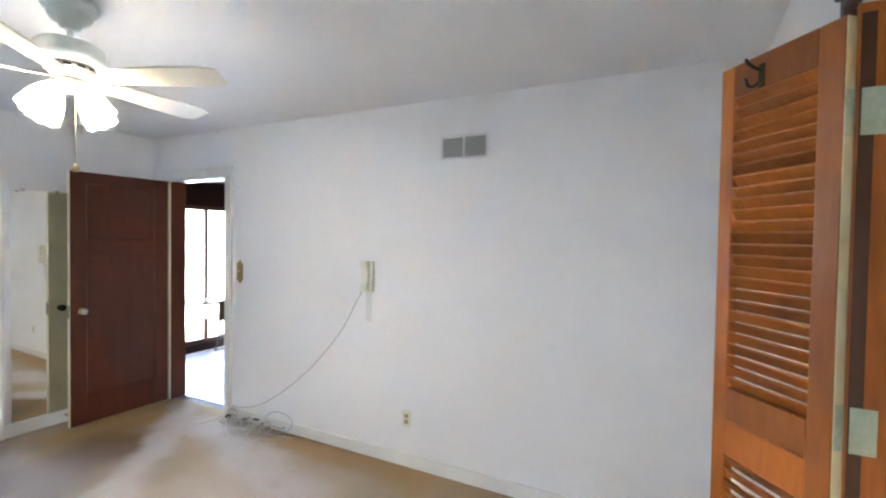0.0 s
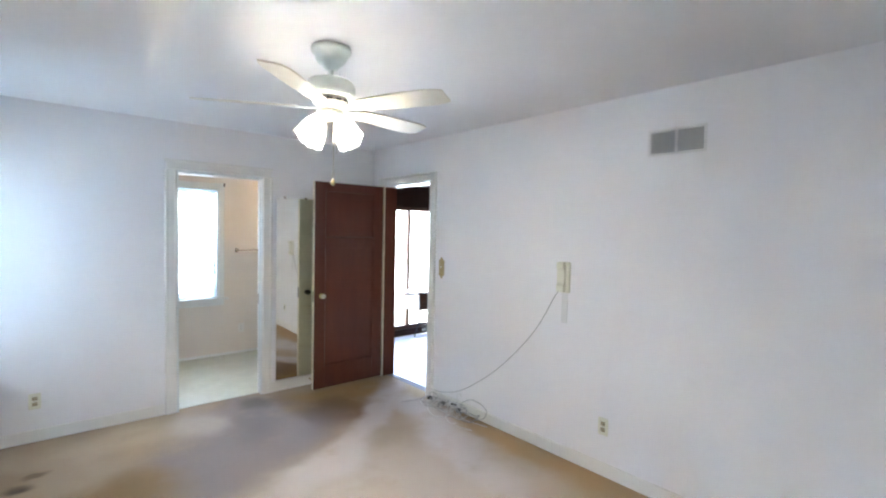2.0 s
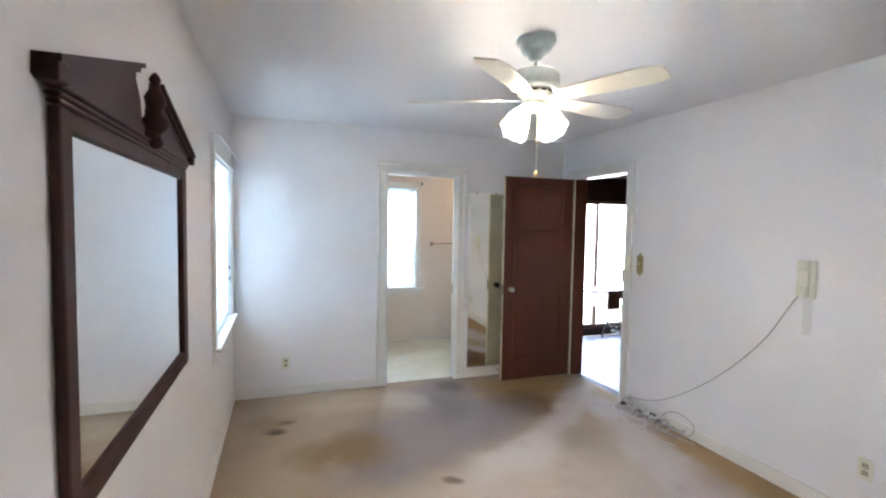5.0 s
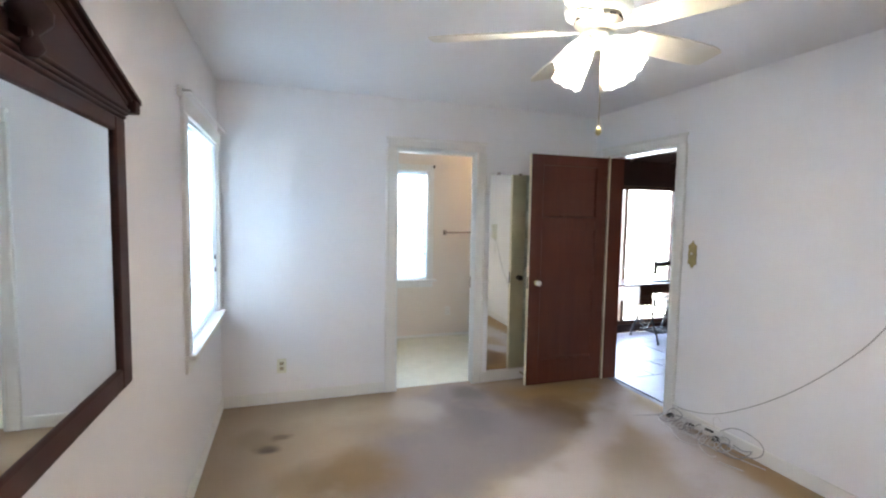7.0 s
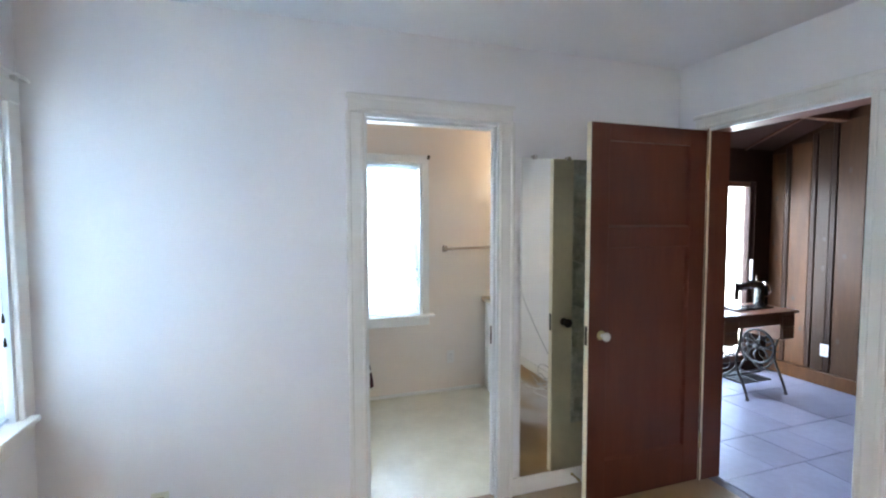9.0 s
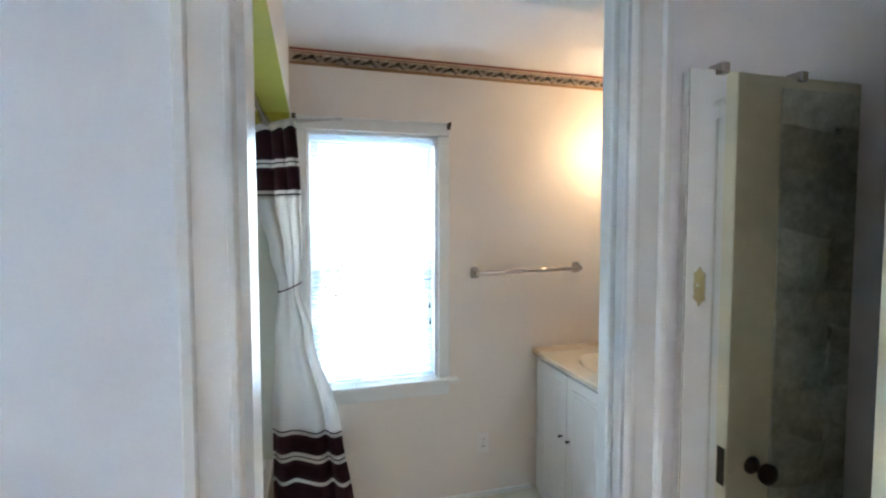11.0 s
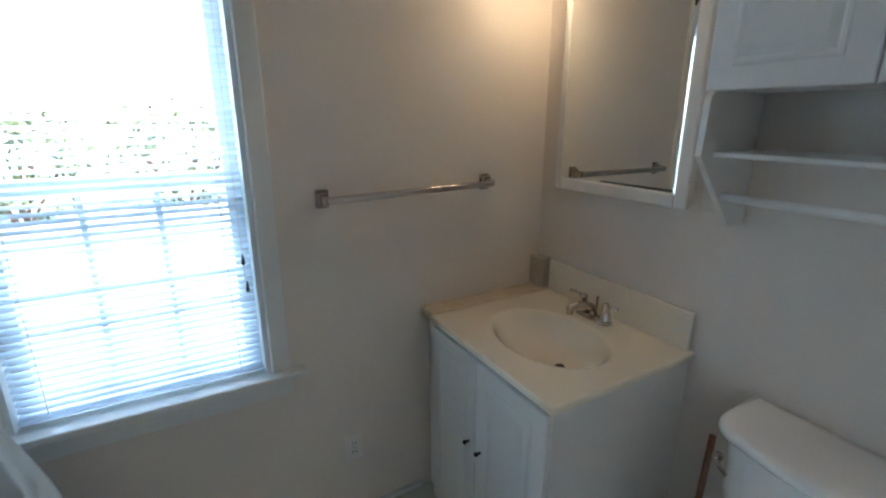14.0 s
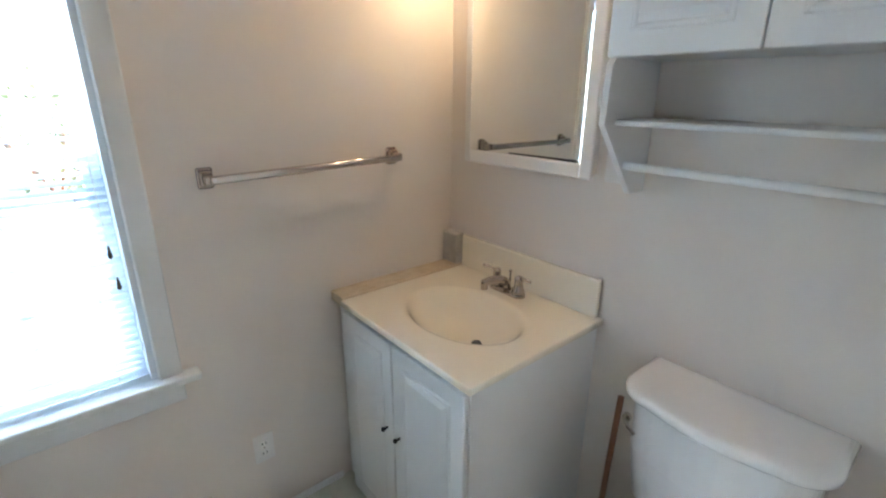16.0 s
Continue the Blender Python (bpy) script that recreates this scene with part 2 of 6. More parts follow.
def carpet_material():
    """Beige cut-pile carpet, with walked-in grey soil in front of the bathroom and a few spots."""
    m = mat("worn_beige_carpet", (0.45, 0.350, 0.252), 0.95, big=(0.45, 1.3), fine=(0.22, 180), bump=0.45, bump_scale=420, second=(0.33, 0.25, 0.165), spec=0.1)
    nt = m.node_tree
    b = nt.nodes["Principled BSDF"]
    base = b.inputs["Base Color"].links[0].from_socket
    co = nt.nodes.new("ShaderNodeNewGeometry")
    warp = node(nt, "ShaderNodeTexNoise", Scale=1.9, Detail=3.0)
    nt.links.new(co.outputs["Position"], warp.inputs["Vector"])
    add = nt.nodes.new("ShaderNodeMix")
    add.data_type = "VECTOR"
    add.inputs["Factor"].default_value = 0.28
    nt.links.new(co.outputs["Position"], add.inputs["A"])
    nt.links.new(warp.outputs["Color"], add.inputs["B"])
    mixed = base
    # centre x, y, half widths, turn, strength, colour; the warp pulls positions to 0.72 * p + 0.14
    for cx, cy, rx, ry, turn, amount, col in (
            (1.15, 1.65, 1.15, 0.75, 0, 0.85, (0.530, 0.450, 0.378)),      # pale walked middle
            (0.20, 3.55, 0.45, 0.22, 0, 0.60, (0.560, 0.450, 0.320)),
            (2.38, 1.50, 0.20, 1.05, 0, 0.90, (0.430, 0.285, 0.150)),      # unwalked strip under the wall
            (2.02, 2.00, 0.17, 0.85, -16, 0.75, (0.600, 0.540, 0.520)),
            (2.28, 2.78, 0.20, 0.30, 0, 0.70, (0.560, 0.520, 0.520)),
            (1.80, 3.46, 0.62, 0.30, -6, 0.95, (0.400, 0.255, 0.115)),     # clean triangle by the door; the door's shadow painted in, next row too
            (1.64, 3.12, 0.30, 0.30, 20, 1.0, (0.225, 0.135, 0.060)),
            (0.96, 3.48, 0.46, 0.58, -8, 1.0, (0.275, 0.236, 0.226)),      # grey soil from the bathroom
            (0.88, 2.92, 0.80, 0.46, 18, 1.0, (0.262, 0.224, 0.217)),
            (0.42, 2.58, 0.66, 0.32, 30, 0.95, (0.285, 0.238, 0.222)),
            (0.98, 3.30, 0.20, 0.45, -20, 0.60, (0.200, 0.170, 0.162)),
            (1.12, 3.72, 0.16, 0.14, 0, 0.80, (0.170, 0.142, 0.125)),
            (0.60, 3.50, 0.20, 0.24, 0, 0.55, (0.480, 0.420, 0.380)),
            (1.98, 2.98, 0.80, 0.15, 42, 0.90, (0.560, 0.500, 0.480)),     # pale band out from the den doorway
            (1.20, 2.36, 0.60, 0.16, 24, 0.80, (0.580, 0.510, 0.470)),
            (1.72, 2.45, 0.24, 0.14, 30, 0.55, (0.380, 0.310, 0.225)),
            (0.00, 2.72, 0.34, 0.27, 10, 0.95, (0.270, 0.180, 0.098)),
            (-0.45, 3.17, 0.075, 0.055, 0, 1.0, (0.120, 0.092, 0.075)),
            (-0.37, 3.30, 0.065, 0.035, 20, 0.80, (0.170, 0.125, 0.090)),
            (-0.52, 3.30, 0.16, 0.14, 0, 0.50, (0.300, 0.220, 0.140)),
            (0.59, 2.18, 0.06, 0.05, 0, 0.90, (0.160, 0.120, 0.090)),
            (-0.10, 1.60, 0.50, 0.60, 0, 0.40, (0.440, 0.310, 0.180))):
        sub = nt.nodes.new("ShaderNodeVectorMath")
        sub.operation = "SUBTRACT"
        sub.inputs[1].default_value = (cx * 0.72 + 0.14, cy * 0.72 + 0.14, 0.14)
        nt.links.new(add.outputs["Result"], sub.inputs[0])
        tn = nt.nodes.new("ShaderNodeVectorRotate")
        tn.rotation_type = "Z_AXIS"
        tn.inputs["Angle"].default_value = -radians(turn)
        nt.links.new(sub.outputs[0], tn.inputs["Vector"])
        div = nt.nodes.new("ShaderNodeVectorMath")
        div.operation = "MULTIPLY"
        div.inputs[1].default_value = (1 / (rx * 0.72), 1 / (ry * 0.72), 0.0)
        nt.links.new(tn.outputs[0], div.inputs[0])
        ln = nt.nodes.new("ShaderNodeVectorMath")
        ln.operation = "LENGTH"
        nt.links.new(div.outputs[0], ln.inputs[0])
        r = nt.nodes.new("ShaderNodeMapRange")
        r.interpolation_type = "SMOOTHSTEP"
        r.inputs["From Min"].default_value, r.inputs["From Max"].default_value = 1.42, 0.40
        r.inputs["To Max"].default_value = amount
        nt.links.new(ln.outputs["Value"], r.inputs["Value"])
        speck = node(nt, "ShaderNodeTexNoise", Scale=3.4, Detail=7.0)
        nt.links.new(co.outputs["Position"], speck.inputs["Vector"])
        sm = nt.nodes.new("ShaderNodeMapRange")
        sm.inputs["From Min"].default_value, sm.inputs["From Max"].default_value = 0.10, 0.46
        nt.links.new(speck.outputs[0], sm.inputs["Value"])
        mul = nt.nodes.new("ShaderNodeMath")
        mul.operation = "MULTIPLY"
        nt.links.new(r.outputs[0], mul.inputs[0])
        nt.links.new(sm.outputs[0], mul.inputs[1])
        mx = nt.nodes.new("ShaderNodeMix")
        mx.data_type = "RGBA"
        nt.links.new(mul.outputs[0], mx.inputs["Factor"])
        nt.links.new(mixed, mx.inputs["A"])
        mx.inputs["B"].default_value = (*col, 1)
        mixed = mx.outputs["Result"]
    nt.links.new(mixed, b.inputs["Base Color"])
    return m


M_CARPET = carpet_material()

# ---- building helpers ----
PLACES = {}


def thing(name, label, category, m=None, group="", kind=""):
    """An empty at the thing's base; parts are given in its own coordinates."""
    ob = new(name)
    ob.empty_display_size = 0.1
    ob.matrix_basis = m or Matrix()
    PLACES[ob] = ob.matrix_basis.copy()
    return tagged(ob, label, category, group, kind)


def part(name, bm, material, parent, label="", smooth=False, at_world=False, kind=""):
    """Links a bmesh as one mesh object under a thing or a part (at_world: the bmesh is in world coordinates)."""
    me = bpy.data.meshes.new(name)
    if at_world and parent in PLACES:
        bmesh.ops.transform(bm, matrix=PLACES[parent].inverted(), verts=bm.verts)
    bmesh.ops.recalc_face_normals(bm, faces=bm.faces)
    for f in bm.faces:
        f.smooth = smooth
    bm.to_mesh(me)
    bm.free()
    me.materials.append(material)
    ob = new(name, me)
    if parent is not None:
        ob.parent = parent
        if parent in PLACES:
            PLACES[ob] = PLACES[parent]
    return tagged(ob, label, kind=kind)


def solid(name, bm, material, label, category, kind="", smooth=False, group=""):
    """A top-level thing of one mesh, in world coordinates."""
    return tagged(part(name, bm, material, None, smooth=smooth), label, category, group, kind)


def piece(name, me, parent, m):
    """An object of its own on a shared mesh."""
    ob = new(name, me)
    ob.parent = parent
    ob.matrix_basis = m
    return ob


def B():
    return bmesh.new()


def box(bm, x0, x1, y0, y1, z0, z1, bevel=0.0, segs=1):
    m = Matrix.Translation(((x0 + x1) / 2, (y0 + y1) / 2, (z0 + z1) / 2)) @ Matrix.Diagonal((abs(x1 - x0), abs(y1 - y0), abs(z1 - z0), 1))
    r = bmesh.ops.create_cube(bm, size=1.0, matrix=m)
    if bevel > 0:
        es = list({e for v in r["verts"] for e in v.link_edges})
        bmesh.ops.bevel(bm, geom=es, offset=bevel, segments=segs, affect="EDGES", profile=0.5)
    return bm


def bx(x0, x1, y0, y1, z0, z1, bevel=0.0, segs=1):
    return box(B(), x0, x1, y0, y1, z0, z1, bevel, segs)


def lathe(bm, profile, m=None, segs=24, cap=True):
    """Turns (radius, height) rows round z."""
    rings = []
    m = m or Matrix()
    for r, h in profile:
        rings.append([bm.verts.new(m @ Vector((r * math.cos(2 * math.pi * i / segs), r * math.sin(2 * math.pi * i / segs), h))) for i in range(segs)])
    for a, b in zip(rings, rings[1:]):
        for i in range(segs):
            bm.faces.new((a[i], a[(i + 1) % segs], b[(i + 1) % segs], b[i]))
    if cap:
        bm.faces.new(rings[0][::-1])
        bm.faces.new(rings[-1])
    return bm


def tube(bm, pts, r, segs=8):
    """Sweeps a circle along points."""
    pts = [Vector(p) for p in pts]
    rings = []
    up = Vector((0.13, 0.31, 0.94))
    for i, p in enumerate(pts):
        d = (pts[min(i + 1, len(pts) - 1)] - pts[max(i - 1, 0)]).normalized()
        side = d.cross(up)
        if side.length < 0.05:
            side = d.cross(Vector((1, 0, 0)))
        side.normalize()
        nor = side.cross(d).normalized()
        rings.append([bm.verts.new(p + r * (math.cos(2 * math.pi * k / segs) * side + math.sin(2 * math.pi * k / segs) * nor)) for k in range(segs)])
    for a, b in zip(rings, rings[1:]):
        for k in range(segs):
            bm.faces.new((a[k], a[(k + 1) % segs], b[(k + 1) % segs], b[k]))
    bm.faces.new(rings[0][::-1])
    bm.faces.new(rings[-1])
    return bm


def prism(bm, outline, axis, a, b):
    """Extrudes a closed outline of 2D points between a and b along an axis ('x': outline is y, z; 'y': x, z; 'z': x, y)."""
    def at(p, h):
        return {"x": (h, p[0], p[1]), "y": (p[0], h, p[1]), "z": (p[0], p[1], h)}[axis]
    lo = [bm.verts.new(at(p, a)) for p in outline]
    hi = [bm.verts.new(at(p, b)) for p in outline]
    n = len(outline)
    for i in range(n):
        bm.faces.new((lo[i], lo[(i + 1) % n], hi[(i + 1) % n], hi[i]))
    bm.faces.new(lo[::-1])
    bm.faces.new(hi)
    return bm


def curve_points(pts, n=24):
    """A smooth Catmull-Rom line through points."""
    pts = [Vector(p) for p in pts]
    ext = [2 * pts[0] - pts[1]] + pts + [2 * pts[-1] - pts[-2]]
    out = []
    per = max(2, n // (len(pts) - 1))
    for i in range(1, len(ext) - 2):
        p0, p1, p2, p3 = ext[i - 1:i + 3]
        for k in range(per):
            t = k / per
            out.append(0.5 * (2 * p1 + (p2 - p0) * t + (2 * p0 - 5 * p1 + 4 * p2 - p3) * t * t + (3 * p1 - p0 - 3 * p2 + p3) * t ** 3))
    out.append(pts[-1])
    return out


def setting(name, bm, material, label="", smooth=False):
    return tagged(part(name, bm, material, None, smooth=smooth), label or name.replace("_", " "), name.split("_")[0], kind="structure")


# ---- large structure: bedroom, bathroom, den ----
XL, XR, YN, YF, ZC = -0.80, 2.462, -0.89, 3.91, 2.445
BX0, BX1, BY0, BY1, BZ = -0.33, 2.445, 4.03, 5.55, 2.43
WT = 0.16

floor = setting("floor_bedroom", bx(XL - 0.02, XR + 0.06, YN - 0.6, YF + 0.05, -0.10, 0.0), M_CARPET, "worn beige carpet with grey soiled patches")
setting("floor_bathroom", bx(BX0 - 0.1, BX1 + 0.1, YF + 0.05, BY1 + 0.02, -0.10, 0.002), M_VINYL, "pale marbled vinyl bathroom floor")
setting("ceiling_bedroom", bx(XL - WT, XR + 0.06, YN - 0.7, YF + 0.06, ZC, ZC + 0.12), M_CEIL, "white painted plaster ceiling")
setting("ceiling_bathroom", bx(BX0 - 0.1, BX1 + 0.1, YF + 0.06, BY1 + 0.1, BZ, BZ + 0.12), M_CEIL, "white painted bathroom ceiling")

# left wall with its window opening
LW = (2.755, 3.80, 0.775, 1.97)
b = B()
SW = (-0.72, 0.26)
box(b, XL - WT, XL, YN - 0.7, SW[0], 0, ZC)
box(b, XL - WT, XL, SW[1], LW[0], 0, ZC)
box(b, XL - WT, XL, SW[0], SW[1], 0, LW[2])
box(b, XL - WT, XL, SW[0], SW[1], LW[3], ZC)
box(b, XL - WT, XL, LW[1], BY1 + 0.16, 0, ZC)
box(b, XL - WT, XL, LW[0], LW[1], 0, LW[2])
box(b, XL - WT, XL, LW[0], LW[1], LW[3], ZC)
setting("wall_west", b, M_WALL, "white painted plaster wall")

# far wall with the bathroom doorway
BD = (0.535, 1.245, 2.045)
b = B()
box(b, XL, BD[0], YF, 3.97, 0, ZC)
box(b, BD[1], XR, YF, 3.97, 0, ZC)
box(b, BD[0], BD[1], YF, 3.97, BD[2], ZC)
setting("wall_north", b, M_WALL, "white painted plaster wall with bathroom doorway")
b = B()
box(b, BX0, BD[0], 3.97, BY0, 0, BZ)
box(b, BD[1] + 0.105, BX1, 3.97, BY0, 0, BZ)
box(b, BD[1], BD[1] + 0.105, 3.97, BY0, BD[2] + 0.02, BZ)
box(b, BD[0], BD[1], 3.97, BY0, BD[2], BZ)
setting("wall_bath_south", b, M_BATH, "beige painted bathroom wall")

# right wall with the doorway to the den
DD = (2.905, 3.70, 2.05)
b = B()
box(b, XR, 2.52, YN - 0.7, DD[0], 0, ZC)
box(b, XR, 2.52, DD[1], 4.02, 0, ZC)
box(b, XR, 2.52, DD[0], DD[1], DD[2], ZC)
setting("wall_east", b, M_WALL, "white painted plaster wall with den doorway")
b = B()
box(b, 2.522, 2.60, 0.4, DD[0], 0, 3.9)
box(b, 2.522, 2.60, DD[1], 5.1, 0, 3.9)
box(b, 2.522, 2.60, DD[0], DD[1], DD[2], 3.9)
setting("wall_den_west", b, M_PINE, "pine panelled den wall")

# near wall with the closet opening
CO = (-0.10, 1.102, 2.065)
b = B()
box(b, XL, CO[0], YN - 0.1, YN, 0, ZC)
box(b, CO[1], XR, YN - 0.1, YN, 0, ZC)
box(b, CO[0], CO[1], YN - 0.1, YN, CO[2], ZC)
setting("wall_south", b, M_WALL, "white painted plaster wall with closet opening")
setting("wall_closet_back", bx(XL, XR, YN - 0.7, YN - 0.62, 0, ZC), M_WALL, "white closet back wall")

# bathroom walls
BW = (0.62, 1.30, 0.715, 2.03)
b = B()
box(b, 0.36, BW[0], BY1, BY1 + 0.14, 0, BZ)
box(b, BW[1], BX1 + 0.1, BY1, BY1 + 0.14, 0, BZ)
box(b, BW[0], BW[1], BY1, BY1 + 0.14, 0, BW[2])
box(b, BW[0], BW[1], BY1, BY1 + 0.14, BW[3], BZ)
setting("wall_bath_north", b, M_BATH, "beige painted bathroom wall with window")
setting("wall_bath_east", bx(BX1, 2.52, 4.022, BY1, 0, BZ), M_BATH, "beige painted bathroom wall")
b = B()
box(b, BX0 - 0.1, 0.357, BY1, BY1 + 0.14, 0, BZ)
box(b, BX0 - 0.1, BX0, BY0, BY1, 0, BZ)
setting("wall_shower", b, M_OLIVE, "olive green painted wall above the tub")
b = B()
box(b, BX0, 0.500, BY1 - 0.008, BY1 - 0.001, 0.35, 1.925, 0.003)
box(b, BX0 + 0.001, BX0 + 0.008, BY0 + 0.01, BY1 - 0.01, 0.35, 1.925, 0.003)
setting("trim_tub_surround", b, M_SURROUND, "grey-green marbled tub surround panels")
setting("wall_olive_strip", bx(0.362, 0.545, BY1 - 0.004, BY1 - 0.001, 1.86, 2.105), M_OLIVE, "olive painted strip beside window")
b = B()
box(b, 0.42, 0.545, BY0, BY1 - 0.002, 2.11, BZ)
setting("wall_tub_header", b, M_BATH, "beige dropped header above the tub")
b = B()
box(b, 0.400, 0.5445, BY0, BY1 - 0.003, 2.105, 2.1095)
box(b, 0.400, 0.4195, BY0, BY1 - 0.003, 2.1095, BZ)
setting("trim_header_olive", b, M_OLIVE, "olive painted underside of tub header")

# roofs that close the place
setting("roof", bx(XL - 0.5, 2.60, YN - 1.0, BY1 + 0.5, 2.60, 2.7), M_ROOF, "flat roof board")

# den shell
DW = (2.72, 4.66, 0.10, 1.92)
DY, DX = 5.08, 4.87
b = B()
box(b, 2.60, DW[0], DY, DY + 0.12, 0, 2.6)
box(b, DW[1], DX + 0.1, DY, DY + 0.12, 0, 2.6)
box(b, DW[0], DW[1], DY, DY + 0.12, 0, DW[2])
box(b, DW[0], DW[1], DY, DY + 0.12, DW[3], 2.6)
setting("wall_den_north", b, M_DENWOOD, "dark red stained wood window wall")
wall_panel = setting("wall_den_east", bx(DX + 0.012, DX + 0.12, 0.4, DY, 0, 3.9), M_PINE, "knotty pine plank wall")
setting("wall_den_south", bx(2.6, DX, 0.4, 0.5, 0, 3.9), M_PINE, "pine panelled den wall")
den_floor = setting("floor_den", bx(2.58, DX + 0.02, 0.4, DY + 0.02, -0.10, -0.008), M_GROUT, "grey slate tile den floor")
setting("floor_threshold", bx(XR + 0.06, 2.58, DD[0] - 0.02, DD[1] + 0.02, -0.10, -0.002), M_GROUT, "grey stone threshold")


def den_roof(y):
    return 2.24 + (DY - y) * 0.37


b = B()
prism(b, [(DY + 0.1, den_roof(DY + 0.1)), (0.4, den_roof(0.4)), (0.4, den_roof(0.4) + 0.1), (DY + 0.1, den_roof(DY + 0.1) + 0.1)], "x", 2.60, DX + 0.12)
setting("ceiling_den", b, M_DENWOOD, "sloped dark red wood plank ceiling")

# outdoors
setting("ground", bx(-60, 60, -60, 60, -0.52, -0.42), M_GROUND, "pale sunlit yard")


# ---- trim ----


def casing(name, label, m, w, h, cw, parent_kind="trim", material=None, sides=(True, True), depth=0.02, over=0.0):
    """Door or window casing in local coordinates: x along the wall, -y towards the room, opening from 0 to w and up to h."""
    c = thing(name, label, parent_kind, m, kind="structure")
    material = material or M_TRIM
    if sides[0]:
        part("moulding_bead", bx(-0.018, -0.004, -depth - 0.005, -depth + 0.001, 0, h, 0.0035, 2), material, c)
        bmx = box(bx(-cw, 0, -depth, 0, 0, h, 0.004), -cw - 0.012, -cw + 0.010, -depth - 0.008, 0, 0, h, 0.004)
        part("side_casing", bmx, material, c)
    if sides[1]:
        part("moulding_bead", bx(w + 0.004, w + 0.018, -depth - 0.005, -depth + 0.001, 0, h, 0.0035, 2), material, c)
        bmx = box(bx(w, w + cw, -depth, 0, 0, h, 0.004), w + cw - 0.010, w + cw + 0.012, -depth - 0.008, 0, 0, h, 0.004)
        part("side_casing", bmx, material, c)
    bmx = box(bx(-cw, w + cw + over, -depth - 0.001, 0, h, h + cw, 0.004), -cw - 0.013, w + cw + over + 0.013, -depth - 0.010, 0, h + cw - 0.012, h + cw + 0.010, 0.004)
    part("head_casing", bmx, material, c)
    part("moulding_bead", bx(-0.018, w + 0.018, -depth - 0.006, -depth, h + 0.004, h + 0.018, 0.0035, 2), material, c)
    return c


casing("trim_bath_door", "white painted door casing with moulded edge", pose(BD[0], YF, 0), BD[1] - BD[0], BD[2], 0.075)
dc = casing("trim_den_door", "cream painted door casing with moulded edge", pose(XR, DD[1], 0, 0, 0, -90), DD[1] - DD[0], DD[2], 0.072)
cc = casing("trim_closet", "dark stained closet door casing", pose(CO[1], YN, 0, 0, 0, 180), CO[1] - CO[0], CO[2], 0.055, material=M_JAMB)

# jamb linings
b = B()
box(b, BD[0] - 0.001, BD[0] + 0.014, YF - 0.012, 3.938, 0, BD[2])
box(b, BD[0] - 0.001, BD[0] + 0.012, 3.944, 4.032, 0, BD[2])
setting("trim_bath_jamb_west", b, M_TRIM_COOL, "glossy white door jamb")
b = B()
box(b, BD[1] - 0.010, BD[1] + 0.006, YF - 0.012, 3.922, 0, BD[2], 0.002)
box(b, BD[1] - 0.008, BD[1] + 0.10, 3.962, 3.974, 0, BD[2], 0.002)
setting("trim_bath_jamb_east", b, M_TRIM_COOL, "glossy white split pocket door jamb")
b = B()
box(b, BD[0], BD[1], YF - 0.010, 3.925, BD[2] - 0.018, BD[2] + 0.001, 0.002)
box(b, BD[0], BD[1], 3.960, 4.034, BD[2] - 0.022, BD[2] + 0.001, 0.002)
setting("trim_bath_head", b, M_TRIM_COOL, "glossy white slotted door head")
pd = thing("pocket_door", "white pocket door slid into the wall", "door", pose(BD[1], 3.942, 0), kind="structure")
part("door_edge", bx(BD[1] - 0.022, BD[1] + 0.02, 3.925, 3.959, 0.012, BD[2] - 0.02, 0.003), M_TRIM_COOL, pd, at_world=True)
part("edge_pull", bx(BD[1] - 0.025, BD[1] - 0.0215, 3.932, 3.952, 0.86, 0.96, 0.001), M_CHROME, pd, "steel edge pull", at_world=True)

b = B()
box(b, XR - 0.012, 2.61, DD[1] - 0.016, DD[1] + 0.001, 0, DD[2])
setting("trim_den_hinge_bead", bx(2.447, 2.4615, DD[1] - 0.018, DD[1] - 0.0165, 0.0, DD[2], 0.0005), M_CREAM, "cream painted bead beside the door hinges")
setting("trim_den_jamb_hinge", b, M_DOOR, "mahogany stained door jamb")
b = B()
box(b, XR - 0.012, 2.61, DD[0] - 0.001, DD[0] + 0.014, 0, DD[2])
setting("trim_den_jamb_latch", b, M_TRIM, "cream painted door jamb")
setting("trim_den_head", bx(XR - 0.012, XR + 0.004, DD[0] + 0.014, DD[1] - 0.016, DD[2] - 0.014, DD[2] + 0.001), M_TRIM_COOL, "white painted door head")
setting("trim_den_head_stop", bx(XR + 0.004, 2.61, DD[0] + 0.014, DD[1] - 0.016, DD[2] - 0.012, DD[2] + 0.001), M_DOOR, "mahogany stained door head")
b = B()
box(b, CO[1] - 0.018, CO[1] + 0.001, YN - 0.11, YN + 0.004, 0, CO[2])
setting("trim_closet_jamb_east", b, M_LOUVER, "orange stained closet jamb")
# added dark strip: shade of the gap between louvre door and jamb
setting("trim_closet_bead", bx(CO[1] - 0.0192, CO[1] - 0.010, YN - 0.026, YN - 0.0005, 0, CO[2] - 0.02, 0.0008), M_JAMB, "dark strip standing in for the shaded gap at the closet jamb")
b = B()
box(b, CO[0] - 0.001, CO[0] + 0.018, YN - 0.11, YN + 0.004, 0, CO[2])
setting("trim_closet_jamb_west", b, M_LOUVER, "orange stained closet jamb")


def baseboard(name, x0, x1, y0, y1, h=0.09, material=M_TRIM):
    b = bx(x0, x1, y0, y1, 0, h, 0.004)
    setting(name, b, material, "painted wooden baseboard")


